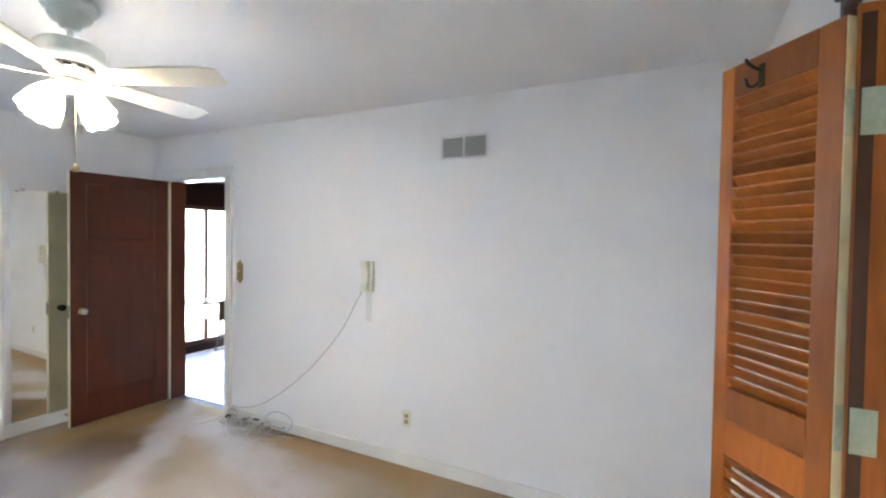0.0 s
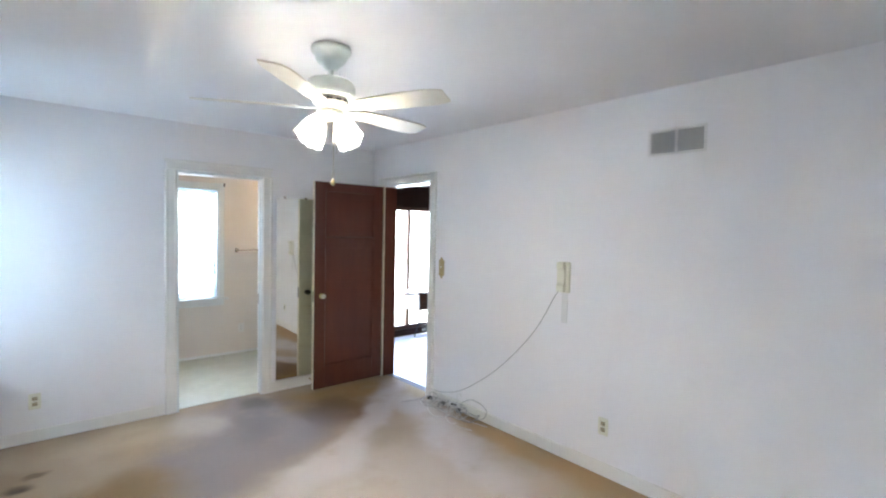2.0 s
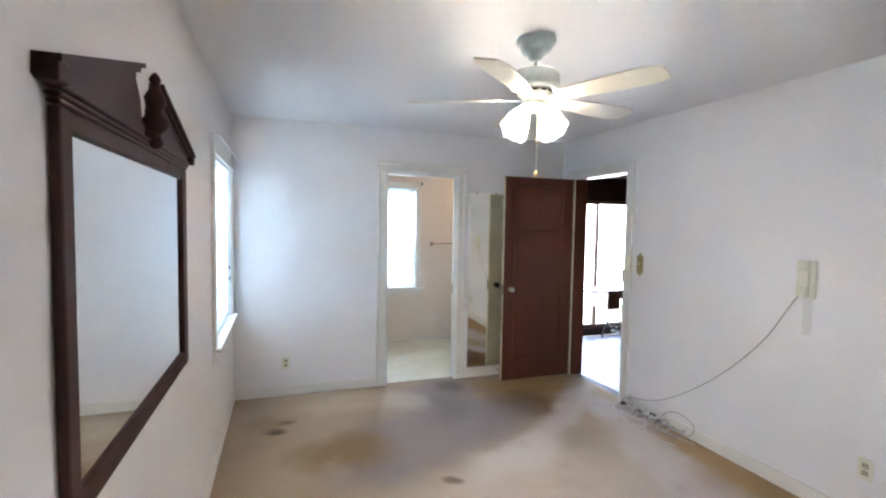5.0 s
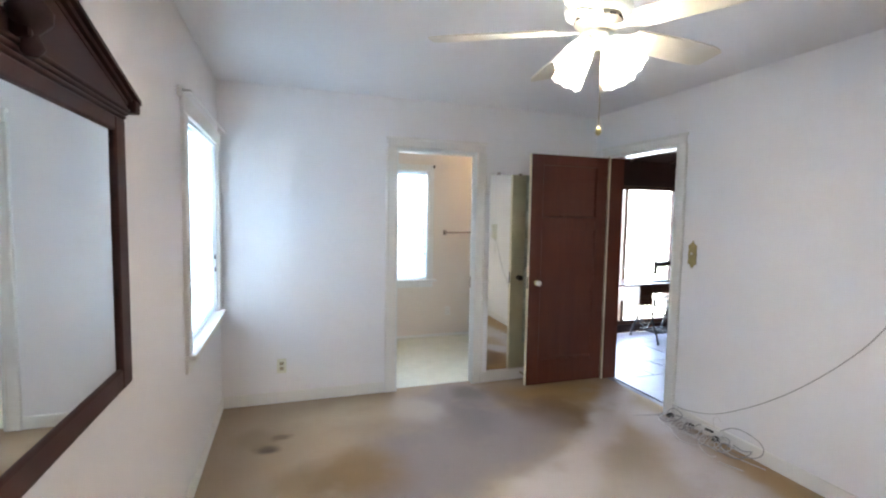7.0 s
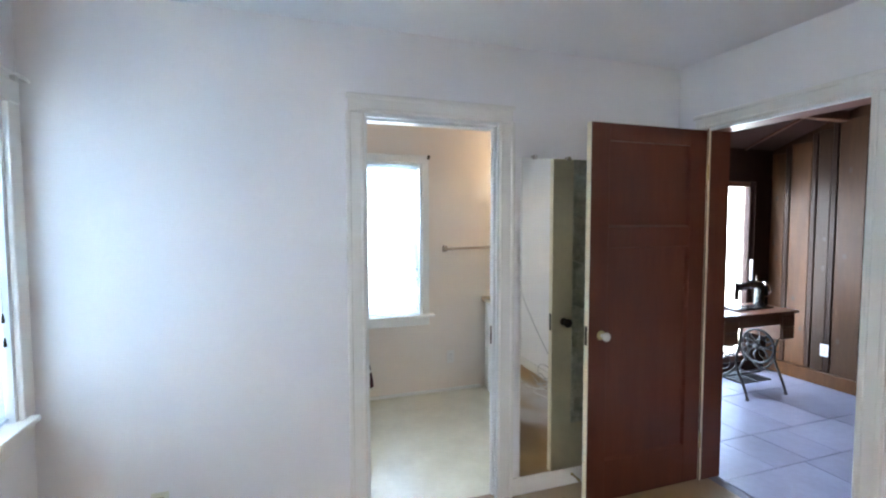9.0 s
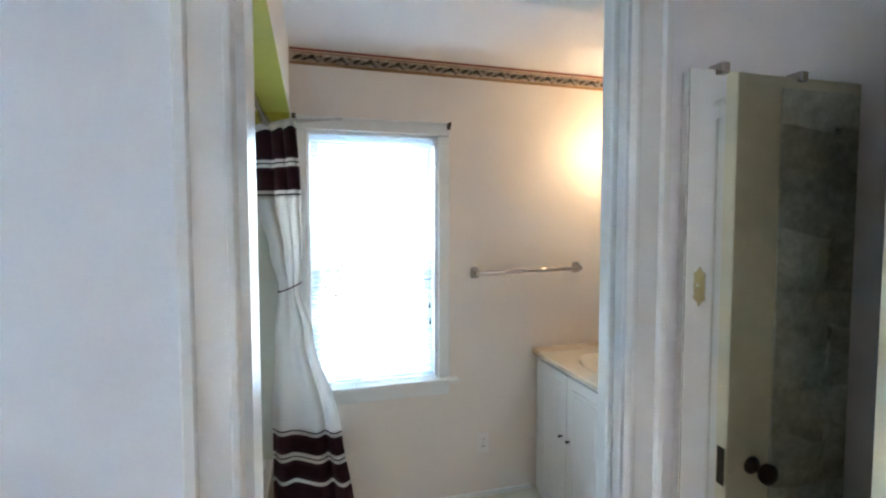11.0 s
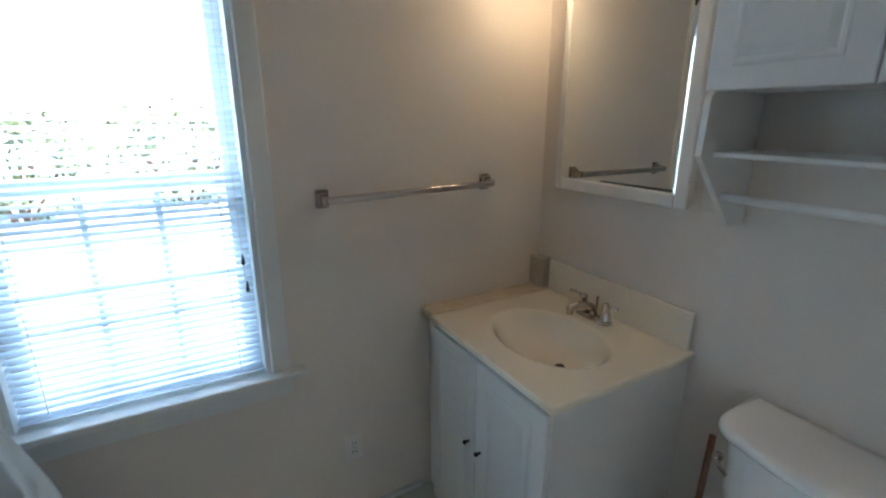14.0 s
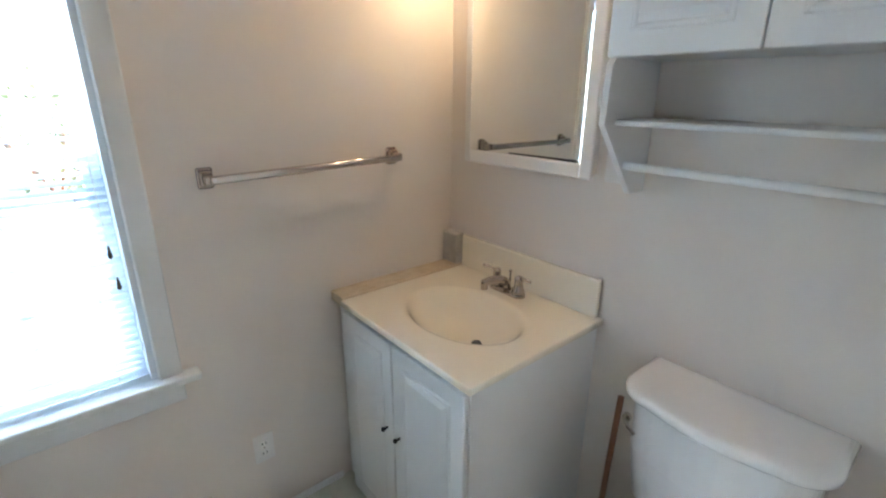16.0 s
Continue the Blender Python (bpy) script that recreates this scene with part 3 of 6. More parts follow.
baseboard("baseboard_west", XL, XL + 0.013, YN, YF - 0.013)
baseboard("baseboard_north_left", XL + 0.013, BD[0] - 0.09, YF - 0.013, YF)
baseboard("baseboard_north_right", BD[1] + 0.09, XR, YF - 0.016, YF, 0.10)
baseboard("baseboard_east", XR - 0.013, XR, YN + 0.02, DD[0] - 0.088)
baseboard("baseboard_bath_north", 0.45, 1.86, BY1 - 0.014, BY1, 0.028, M_TRIM_COOL)
baseboard("baseboard_bath_east", BX1 - 0.014, BX1, BY0, 4.80, 0.028, M_TRIM_COOL)

# ---- windows ----


def window(name, label, m, w, z0, z1, cw, depth, casing_mat, grid, stool_over=(0.045, 0.045), slat_gap=0.0215, tilt=18, slat_mat=None):
    """A double-hung window with casing, stool, two sashes and a mini blind. Local: x along the wall, y outwards, opening 0..w."""
    win = thing(name, label, "window", m, kind="structure")
    for x0, x1 in ((-cw, 0.0), (w, w + cw)):
        part("side_casing", bx(x0, x1, -0.02, 0, z0, z1, 0.004), casing_mat, win)
    part("head_casing", bx(-cw - 0.001, w + cw + 0.001, -0.022, 0, z1, z1 + cw, 0.004), casing_mat, win)
    part("window_sill", bx(-stool_over[0] - cw, w + stool_over[1] + cw, -0.05, depth * 0.6, z0 - 0.024, z0, 0.006, 2), casing_mat, win)
    part("apron", bx(-cw, w + cw, -0.016, 0, z0 - 0.095, z0 - 0.024, 0.004), casing_mat, win)
    b = B()
    for x0, x1 in ((0, 0.016), (w - 0.016, w)):
        box(b, x0, x1, 0.001, depth, z0, z1)
    box(b, 0.016, w - 0.016, 0.001, depth, z1 - 0.016, z1)
    box(b, 0.016, w - 0.016, depth * 0.6, depth, z0 - 0.01, z0 + 0.008)
    part("window_frame", b, M_SASH, win)
    zm = (z0 + z1) / 2 - 0.01
    for k, (a, c, y) in enumerate(((z0 + 0.008, zm + 0.02, depth * 0.55), (zm - 0.02, z1 - 0.016, depth * 0.55 + 0.034))):
        sx0, sx1 = 0.017, w - 0.017
        st = 0.045
        b = B()
        box(b, sx0, sx0 + st, y, y + 0.030, a, c, 0.003)
        box(b, sx1 - st, sx1, y, y + 0.030, a, c, 0.003)
        box(b, sx0 + st, sx1 - st, y, y + 0.030, a, a + (0.055 if k == 0 else 0.035), 0.003)
        box(b, sx0 + st, sx1 - st, y, y + 0.030, c - 0.036, c, 0.003)
        sash = part("lower_sash" if k == 0 else "upper_sash", b, M_SASH, win)
        gx0, gx1, gz0, gz1 = sx0 + st, sx1 - st, a + (0.055 if k == 0 else 0.035), c - 0.036
        nx, nz = grid if k == 0 else (1, 1)
        for i in range(1, nx):
            x = gx0 + (gx1 - gx0) * i / nx
            part("muntin", bx(x - 0.008, x + 0.008, y + 0.006, y + 0.024, gz0, gz1, 0.002), M_SASH, sash)
        for j in range(1, nz):
            z = gz0 + (gz1 - gz0) * j / nz
            part("muntin", bx(gx0, gx1, y + 0.007, y + 0.023, z - 0.008, z + 0.008, 0.002), M_SASH, sash)
        for i in range(nx):
            for j in range(nz):
                b = bx(gx0 + (gx1 - gx0) * i / nx + 0.007, gx0 + (gx1 - gx0) * (i + 1) / nx - 0.007, y + 0.013, y + 0.017,
                       gz0 + (gz1 - gz0) * j / nz + 0.007, gz0 + (gz1 - gz0) * (j + 1) / nz - 0.007)
                pane = part("pane", b, M_GLASS, sash)
                pane.visible_shadow = False
    # mini blind
    blind = thing("window_blind", "white mini blind, lowered over the window", "blind", m)
    by = 0.030
    part("headrail", bx(0.018, w - 0.018, by - 0.013, by + 0.013, z1 - 0.045, z1 - 0.018, 0.002), M_SLAT, blind)
    part("bottom_rail", bx(0.020, w - 0.020, by - 0.012, by + 0.012, z0 + 0.010, z0 + 0.024, 0.003), M_SLAT, blind)
    sl = B()
    prof = [(-0.0125, 0.0), (-0.006, 0.0016), (0.0, 0.0022), (0.006, 0.0016), (0.0125, 0.0), (0.0, 0.0014)]
    prism(sl, prof, "x", 0.022, w - 0.022)
    bmesh.ops.recalc_face_normals(sl, faces=sl.faces)
    me = bpy.data.meshes.new("slat")
    sl.to_mesh(me)
    sl.free()
    me.materials.append(slat_mat or M_SLAT)
    z = z0 + 0.030
    while z < z1 - 0.05:
        piece("slat", me, blind, pose(0, by, z, tilt + random.uniform(-2, 2), random.uniform(-0.08, 0.08), 0))
        z += slat_gap
    for x in (0.09, w - 0.09):
        part("ladder_cord", tube(B(), [(x, by - 0.0135, z0 + 0.02), (x, by - 0.0135, z1 - 0.04)], 0.0011, 5), M_CORDW, blind)
    part("tilt_wand", tube(B(), [(0.05, by - 0.022, z1 - 0.05), (0.052, by - 0.024, z1 - 0.55)], 0.0035, 6), M_SLAT, blind)
    b = tube(B(), [(w - 0.045, by - 0.02, z1 - 0.05), (w - 0.045, by - 0.022, z0 + 0.33)], 0.0012, 5)
    pc = part("pull_cord", b, M_CORDW, blind)
    for dx, zz in ((0, z0 + 0.40), (0.004, z0 + 0.31)):
        part("tassel", lathe(B(), [(0.002, 0.02), (0.005, 0.0), (0.006, -0.012), (0.003, -0.016)], pose(w - 0.045 + dx, by - 0.022, zz), 8), M_BRONZE, pc)
    return win


window("window_1", "white double-hung window with painted casing", pose(XL, LW[0], 0, 0, 0, 90), LW[1] - LW[0], LW[2], LW[3], 0.085, 0.15, M_TRIM, (1, 1), (0.0, -0.03), tilt=77)
window("window_4", "white double-hung window with painted casing", pose(XL, SW[0], 0, 0, 0, 90), SW[1] - SW[0], LW[2], LW[3], 0.085, 0.15, M_TRIM, (1, 1), (0.0, 0.0), tilt=55)
window("window_2", "white double-hung window with muntins and painted casing", pose(BW[0], BY1, 0), BW[1] - BW[0], BW[2], BW[3], 0.062, 0.14, M_TRIM_COOL, (3, 2), slat_mat=M_SLAT_THICK)

rod = thing("curtain_rod", "thin white curtain rod on small brackets", "curtain rod", pose(XL + 0.04, 3.2, 2.05))
part("rod", tube(B(), [(XL + 0.02, 2.62, 2.055), (XL + 0.055, 2.62, 2.057), (XL + 0.058, 2.66, 2.058), (XL + 0.058, 3.84, 2.062), (XL + 0.055, 3.875, 2.06), (XL + 0.02, 3.875, 2.058)], 0.006, 8), M_PLATE, rod, at_world=True)
for y in (2.62, 3.875):
    part("bracket", bx(XL + 0.001, XL + 0.022, y - 0.010, y + 0.010, 2.03, 2.08, 0.002), M_PLATE, rod, at_world=True)
rod = thing("curtain_rod", "thin white curtain rod on tarnished brackets", "curtain rod", pose(0.95, BY1 - 0.02, 2.085))
part("rod", tube(B(), [(0.563, BY1 - 0.042, 2.088), (1.358, BY1 - 0.042, 2.094)], 0.0045, 8), M_PLATE, rod, at_world=True)
for x in (0.565, 1.356):
    part("bracket", box(bx(x - 0.008, x + 0.008, BY1 - 0.047, BY1 - 0.021, 2.075, 2.098, 0.002), x - 0.010, x + 0.010, BY1 - 0.024, BY1 - 0.0215, 2.062, 2.102, 0.001), M_BRONZE, rod, at_world=True)

# ---- bedroom things ----
# mahogany door, open
dx0, dx1, dyf, dyb = 1.660, 2.434, 3.680, 3.716
door = thing("door_1", "open mahogany-stained two-panel wooden door, cream on its back", "door", pose(dx1, dyf, 0.012), kind="structure")
zt = 2.035
b = B()
for x0, x1 in ((dx0, dx0 + 0.115), (dx1 - 0.115, dx1)):
    box(b, x0, x1, dyf, dyb - 0.004, 0.012, zt, 0.002)
for z0, z1 in ((0.012, 0.235), (1.385, 1.495), (1.945, zt)):
    box(b, dx0 + 0.115, dx1 - 0.115, dyf + 0.0003, dyb - 0.0045, z0, z1, 0.002)
part("door_frame", b, M_DOOR, door, at_world=True)
for z0, z1 in ((0.235, 1.385), (1.495, 1.945)):
    part("panel", bx(dx0 + 0.11, dx1 - 0.11, dyf + 0.016, dyb - 0.012, z0 - 0.004, z1 + 0.004), M_DOOR, door, at_world=True)
    b = B()
    for q in ((dx0 + 0.115, dx0 + 0.124, z0, z1), (dx1 - 0.124, dx1 - 0.115, z0, z1)):
        prism(b, [(q[0], dyf + 0.0162), (q[1], dyf + 0.0162), ((q[0] if q[0] < 2 else q[1]), dyf + 0.003)], "z", z0, z1)
    part("panel_moulding", b, M_DOOR, door, at_world=True)
    part("panel_ledge", prism(B(), [(dyf + 0.0165, z0), (dyf + 0.0165, z0 + 0.012), (dyf + 0.0005, z0)], "x", dx0 + 0.12, dx1 - 0.12), M_DOOR, door, at_world=True)
b = B()
box(b, dx0 - 0.002, dx1, dyb - 0.004, dyb, 0.012, zt)
box(b, dx0 - 0.0025, dx0 - 0.0002, dyf + 0.001, dyb - 0.004, 0.012, zt)
box(b, dx1 + 0.0002, dx1 + 0.0025, dyf + 0.001, dyb - 0.004, 0.012, zt)
part("cream_back", b, M_CREAM, door, "cream painted back and edges", at_world=True)
kx, kz = 1.738, 0.925
b = lathe(B(), [(0.012, 0.0), (0.010, 0.018), (0.016, 0.026), (0.023, 0.038), (0.024, 0.047), (0.017, 0.056), (0.004, 0.059)], pose(kx, dyf, kz, 90), 12)
part("glass_knob", b, M_CRYSTAL, door, "faceted glass knob", at_world=True)
part("rosette", lathe(B(), [(0.026, 0.0), (0.024, 0.005), (0.013, 0.007)], pose(kx, dyf, kz, 90), 20), M_BRASS, door, at_world=True)
b = lathe(B(), [(0.024, 0.0), (0.022, 0.005), (0.010, 0.010), (0.010, 0.028), (0.025, 0.040), (0.027, 0.052), (0.015, 0.062)], pose(kx, dyb, kz, -90), 16)
part("dark_knob", b, M_BRONZE, door, "dark bronze knob", at_world=True, smooth=True)
part("latch_plate", bx(dx0 - 0.004, dx0 - 0.0026, dyf + 0.007, dyf + 0.030, kz - 0.05, kz + 0.05), M_BRONZE, door, at_world=True)
for z in (0.25, 1.80):
    part("hinge", tube(B(), [(dx1 + 0.004, dyf - 0.005, z - 0.045), (dx1 + 0.004, dyf - 0.005, z + 0.045)], 0.006, 8), M_BRASS, door, at_world=True)

# cloth shoe holder on the back of the door
org = thing("shoe_organizer", "leaf-print cloth shoe organizer hanging on the door", "organizer", pose(2.06, dyb, 1.1))
part("backing", bx(1.79, 2.33, dyb + 0.002, dyb + 0.006, 0.30, 1.90, 0.001), M_POCKET, org, at_world=True)
for r in range(6):
    for c in range(3):
        x0 = 1.795 + c * 0.18
        z0 = 0.34 + r * 0.26
        b = B()
        n = 8
        rows = []
        for k in range(4):
            h = k / 3
            bulge = 0.012 + 0.045 * h
            rows.append([b.verts.new((x0 + 0.17 * i / n, dyb + 0.006 + bulge * math.sin(math.pi * i / n) ** 0.7, z0 + 0.17 * h - 0.03 * h * math.sin(math.pi * i / n))) for i in range(n + 1)])
        for a, d in zip(rows, rows[1:]):
            for i in range(n):
                b.faces.new((a[i], a[i + 1], d[i + 1], d[i]))
        ex = bmesh.ops.solidify(b, geom=list(b.faces), thickness=0.002)
        part("pocket", b, M_POCKET, org, at_world=True, smooth=True)

# wall mirror strip
wm = thing("wall_mirror", "tall frameless mirror clipped to the wall", "mirror", pose(1.6, YF, 0.11))
b = bx(0, 0.458, -0.005, 0, 0.112, 1.868, 0.001)
bmesh.ops.transform(b, matrix=pose(1.372, YF - 0.022, 0, 0, 0, -1.1), verts=b.verts)
part("mirror_glass", b, M_MIRROR_OLD, wm, at_world=True)
part("backing_board", bx(1.378, 1.825, YF - 0.0218, YF - 0.001, 0.116, 1.864), M_TRIM, wm, at_world=True)
for x in (1.45, 1.66):
    part("clip", bx(x - 0.01, x + 0.01, YF - 0.038, YF - 0.001, 1.860, 1.882, 0.002), M_CHROME, wm, at_world=True)

ds = thing("door_stop", "small brass door stop on the baseboard", "door stop", pose(1.72, YF - 0.016, 0.06))
part("rod", lathe(B(), [(0.010, 0.0), (0.006, 0.006), (0.005, 0.055), (0.009, 0.057), (0.009, 0.070)], pose(0, 0, 0, 90), 10), M_BRASS, ds)

# dressing mirror with broken pediment
my0, my1, mz0, mz1 = 0.615, 1.795, 0.955, 1.768
mg = thing("pediment_mirror", "dark cherry framed mirror with broken pediment on the wall", "mirror", pose(XL, 1.2, mz0))
mxb, mxf = XL + 0.001, XL + 0.022
part("mirror_glass", bx(XL + 0.006, XL + 0.011, my0 + 0.05, my1 - 0.07, mz0 + 0.055, mz1 - 0.030), M_MIRROR, mg, at_world=True)


def rail(name, y0, y1, z0, z1, proud=0.0):
    part(name, bx(mxb, mxf + proud, y0, y1, z0, z1, 0.007, 2), M_FRAME, mg, at_world=True)


rail("stile", my0, my0 + 0.058, mz0, mz1)
rail("stile", my1 - 0.085, my1, mz0, mz1)
rail("bottom_rail", my0 + 0.01, my1 - 0.01, mz0 - 0.0005, mz0 + 0.066, -0.002)
rail("top_rail", my0 + 0.01, my1 - 0.01, mz1 - 0.045, mz1 + 0.0005, -0.002)
for k, z in enumerate((mz1, mz1 + 0.012, mz1 + 0.024)):
    rail("frieze_bead", my0 - 0.006 - 0.006 * k, my1 + 0.006 + 0.006 * k, z, z + 0.0115, 0.004 + 0.004 * k)
yc = (my0 + my1) / 2
ztop = mz1 + 0.036
b = B()
prism(b, [(my0 - 0.045, ztop), (my1 + 0.08, ztop), (yc + 0.105, ztop + 0.152), (yc + 0.06, ztop + 0.10), (yc + 0.045, ztop + 0.035), (yc - 0.045, ztop + 0.035), (yc - 0.06, ztop + 0.10), (yc - 0.105, ztop + 0.152)], "x", mxb, mxb + 0.018)
part("tympanum", b, M_FRAME, mg, at_world=True)
for sgn in (-1, 1):
    b = B()
    e = (my0 - 0.05) if sgn < 0 else (my1 + 0.085)
    q = yc + sgn * 0.105
    for k, (lift, out) in enumerate(((0.0, 0.020), (0.013, 0.032), (0.026, 0.044))):
        prism(b, [(e, ztop + lift), (q, ztop + 0.150 + lift), (q, ztop + 0.163 + lift), (e - sgn * -0.0, ztop + 0.013 + lift)], "x", mxb + 0.0005 * k, mxb + out)
    part("raking_cornice", b, M_FRAME, mg, at_world=True)
    part("end_block", bx(mxb, mxb + 0.040, min(e, e - sgn * 0.05), max(e, e - sgn * 0.05), ztop - 0.006, ztop + 0.034, 0.006, 2), M_FRAME, mg, at_world=True)
fin = B()
lathe(fin, [(0.010, -0.075), (0.022, -0.06), (0.012, -0.035), (0.034, -0.012), (0.036, 0.010), (0.018, 0.035), (0.026, 0.05), (0.030, 0.075), (0.016, 0.10), (0.012, 0.118), (0.017, 0.128), (0.010, 0.142), (0.002, 0.150)], pose(mxb + 0.042, yc, ztop + 0.045), 16)
part("finial", fin, M_FRAME, mg, "dark turned wooden finial", at_world=True, smooth=True)
part("finial_block", bx(mxb, mxb + 0.05, yc - 0.02, yc + 0.02, ztop, ztop + 0.05, 0.004), M_FRAME, mg, at_world=True)

# ceiling fan
FX, FY = 0.745, 1.58
fan = thing("ceiling_fan", "white five-blade ceiling fan with four lit glass shades", "ceiling fan", pose(FX, FY, ZC))


def F(bm, name, material, parent=None, label="", smooth=True):
    return part(name, bm, material, parent or fan, label, smooth)


F(lathe(B(), [(0.092, 0.0), (0.095, -0.014), (0.090, -0.026), (0.076, -0.031), (0.073, -0.052), (0.062, -0.070), (0.040, -0.080), (0.034, -0.096), (0.014, -0.104)], None, 28), "canopy", M_FAN)
F(lathe(B(), [(0.012, -0.098), (0.012, -0.14)], None, 12), "downrod", M_FAN)
F(lathe(B(), [(0.022, -0.130), (0.036, -0.138), (0.096, -0.154), (0.114, -0.170), (0.118, -0.205), (0.114, -0.228), (0.080, -0.238)], None, 32), "motor_housing", M_FAN)
F(lathe(B(), [(0.080, -0.237), (0.082, -0.262), (0.066, -0.272), (0.062, -0.286), (0.054, -0.293)], None, 28), "switch_housing", M_BLADE)
for k in range(12):
    a = math.radians(30 * k)
    F(bx(-0.012, 0.012, -0.002, 0.002, -0.256, -0.249), "vent_slot", M_DARK).matrix_basis = pose(0.0815 * math.cos(a), 0.0815 * math.sin(a), 0, 0, 0, 30 * k + 90)
blade = B()
out = []
for i in range(13):
    x = 0.155 + 0.455 * i / 12
    wv = 0.050 + 0.018 * min(1, i / 6)
    if i >= 11:
        wv *= (0.93, 0.72)[i - 11]
    out.append((x, wv))
prism(blade, [(x, -w) for x, w in out] + [(x, w) for x, w in reversed(out)], "z", -0.003, 0.003)
bmesh.ops.recalc_face_normals(blade, faces=blade.faces)
blade_me = bpy.data.meshes.new("blade")
blade.to_mesh(blade_me)
blade.free()
blade_me.materials.append(M_BLADE)
iron = B()
prism(iron, [(0.060, -0.012), (0.110, -0.014), (0.150, -0.036), (0.205, -0.030), (0.222, 0.0), (0.205, 0.030), (0.150, 0.036), (0.110, 0.014), (0.060, 0.012)], "z", -0.0065, -0.0032)
bmesh.ops.recalc_face_normals(iron, faces=iron.faces)
iron_me = bpy.data.meshes.new("blade_iron")
iron.to_mesh(iron_me)
iron.free()
iron_me.materials.append(M_FAN)
for k in range(5):
    m = pose(0, 0, -0.282, 0, 0, 7 + 72 * k) @ pose(0, 0, 0, -12, 0, 0)
    bl = piece("blade", blade_me, fan, m)
    piece("blade_iron", iron_me, bl, Matrix())
F(lathe(B(), [(0.054, -0.292), (0.062, -0.300), (0.062, -0.322), (0.046, -0.338), (0.015, -0.344)], None, 24), "light_fitter", M_BLADE)
for k in range(4):
    az = 16 + 90 * k
    arm = pose(0, 0, -0.318, 0, 0, az) @ pose(0.05, 0, 0, 0, 0, 0) @ pose(0, 0, 0, 0, 144, 0)
    cup = B()
    lathe(cup, [(0.016, -0.02), (0.022, 0.010), (0.024, 0.032)], arm, 16)
    holder = F(cup, "lamp_holder", M_FAN)
    sh = B()
    n = 24
    rings = []
    for r, h in ((0.022, 0.022), (0.034, 0.042), (0.045, 0.072), (0.052, 0.102), (0.055, 0.128), (0.058, 0.150)):
        rings.append([])
        for i in range(n):
            wav = 1 + (0.022 * math.cos(8 * 2 * math.pi * i / n) if h > 0.12 else 0)
            hh = h + (0.004 * math.cos(8 * 2 * math.pi * i / n) if h > 0.14 else 0)
            rings[-1].append(sh.verts.new(arm @ Vector((r * wav * math.cos(2 * math.pi * i / n), r * wav * math.sin(2 * math.pi * i / n), hh))))
    for a, c in zip(rings, rings[1:]):
        for i in range(n):
            sh.faces.new((a[i], a[(i + 1) % n], c[(i + 1) % n], c[i]))
    bmesh.ops.solidify(sh, geom=list(sh.faces), thickness=0.003)
    bulb = lathe(B(), [(0.012, 0.040), (0.014, 0.070)] + [(0.026 * math.sin(a), 0.105 - 0.026 * math.cos(a)) for a in [math.radians(d) for d in range(35, 180, 16)]], arm, 14)
    F(bulb, "bulb", M_LAMP, holder, "glowing warm white bulb")
    F(sh, "glass_shade", M_SHADE, holder, "glowing frosted tulip glass shade")
chain = F(tube(B(), [(0.012, -0.01, -0.33), (0.012, -0.01, -0.622)], 0.0015, 5), "pull_chain", M_BRASS)
F(lathe(B(), [(0.003, 0.012), (0.010, 0.002), (0.012, -0.008), (0.006, -0.02)], pose(0.012, -0.01, -0.632), 10), "pull_fob", M_BRASS, chain)
chain = F(tube(B(), [(0.05, 0.03, -0.33), (0.05, 0.03, -0.49)], 0.0012, 5), "pull_chain", M_BRASS)

# ceiling register
vent = thing("wall_vent", "white metal wall register with two louvred panels", "vent", pose(XR, 0.675, 2.13))
vy0, vy1, vz0, vz1 = 0.515, 0.845, 2.055, 2.21
b = B()
box(b, XR - 0.007, XR - 0.001, vy0, vy0 + 0.017, vz0, vz1, 0.002)
box(b, XR - 0.007, XR - 0.001, vy1 - 0.017, vy1, vz0, vz1, 0.002)
box(b, XR - 0.007, XR - 0.001, 0.672, 0.688, vz0, vz1, 0.002)
box(b, XR - 0.0072, XR - 0.001, vy0 + 0.015, vy1 - 0.015, vz0, vz0 + 0.017, 0.002)
box(b, XR - 0.0072, XR - 0.001, vy0 + 0.015, vy1 - 0.015, vz1 - 0.017, vz1, 0.002)
part("frame", b, M_VENT, vent, at_world=True)
part("backing", bx(XR - 0.0012, XR - 0.0004, vy0 + 0.015, vy1 - 0.015, vz0 + 0.015, vz1 - 0.015), M_DUCT, vent, "dark duct opening", at_world=True)
for y0, y1 in ((vy0 + 0.017, 0.672), (0.688, vy1 - 0.017)):
    for k in range(11):
        z = vz0 + 0.022 + k * 0.0108
        part("slat", prism(B(), [(XR - 0.006, z), (XR - 0.0015, z + 0.0045), (XR - 0.0015, z + 0.006), (XR - 0.006, z + 0.0015)], "y", y0, y1), M_VENT, vent, at_world=True)
part("lever", bx(XR - 0.016, XR - 0.006, 0.677, 0.683, 2.19, 2.215, 0.002), M_VENT, vent, at_world=True)


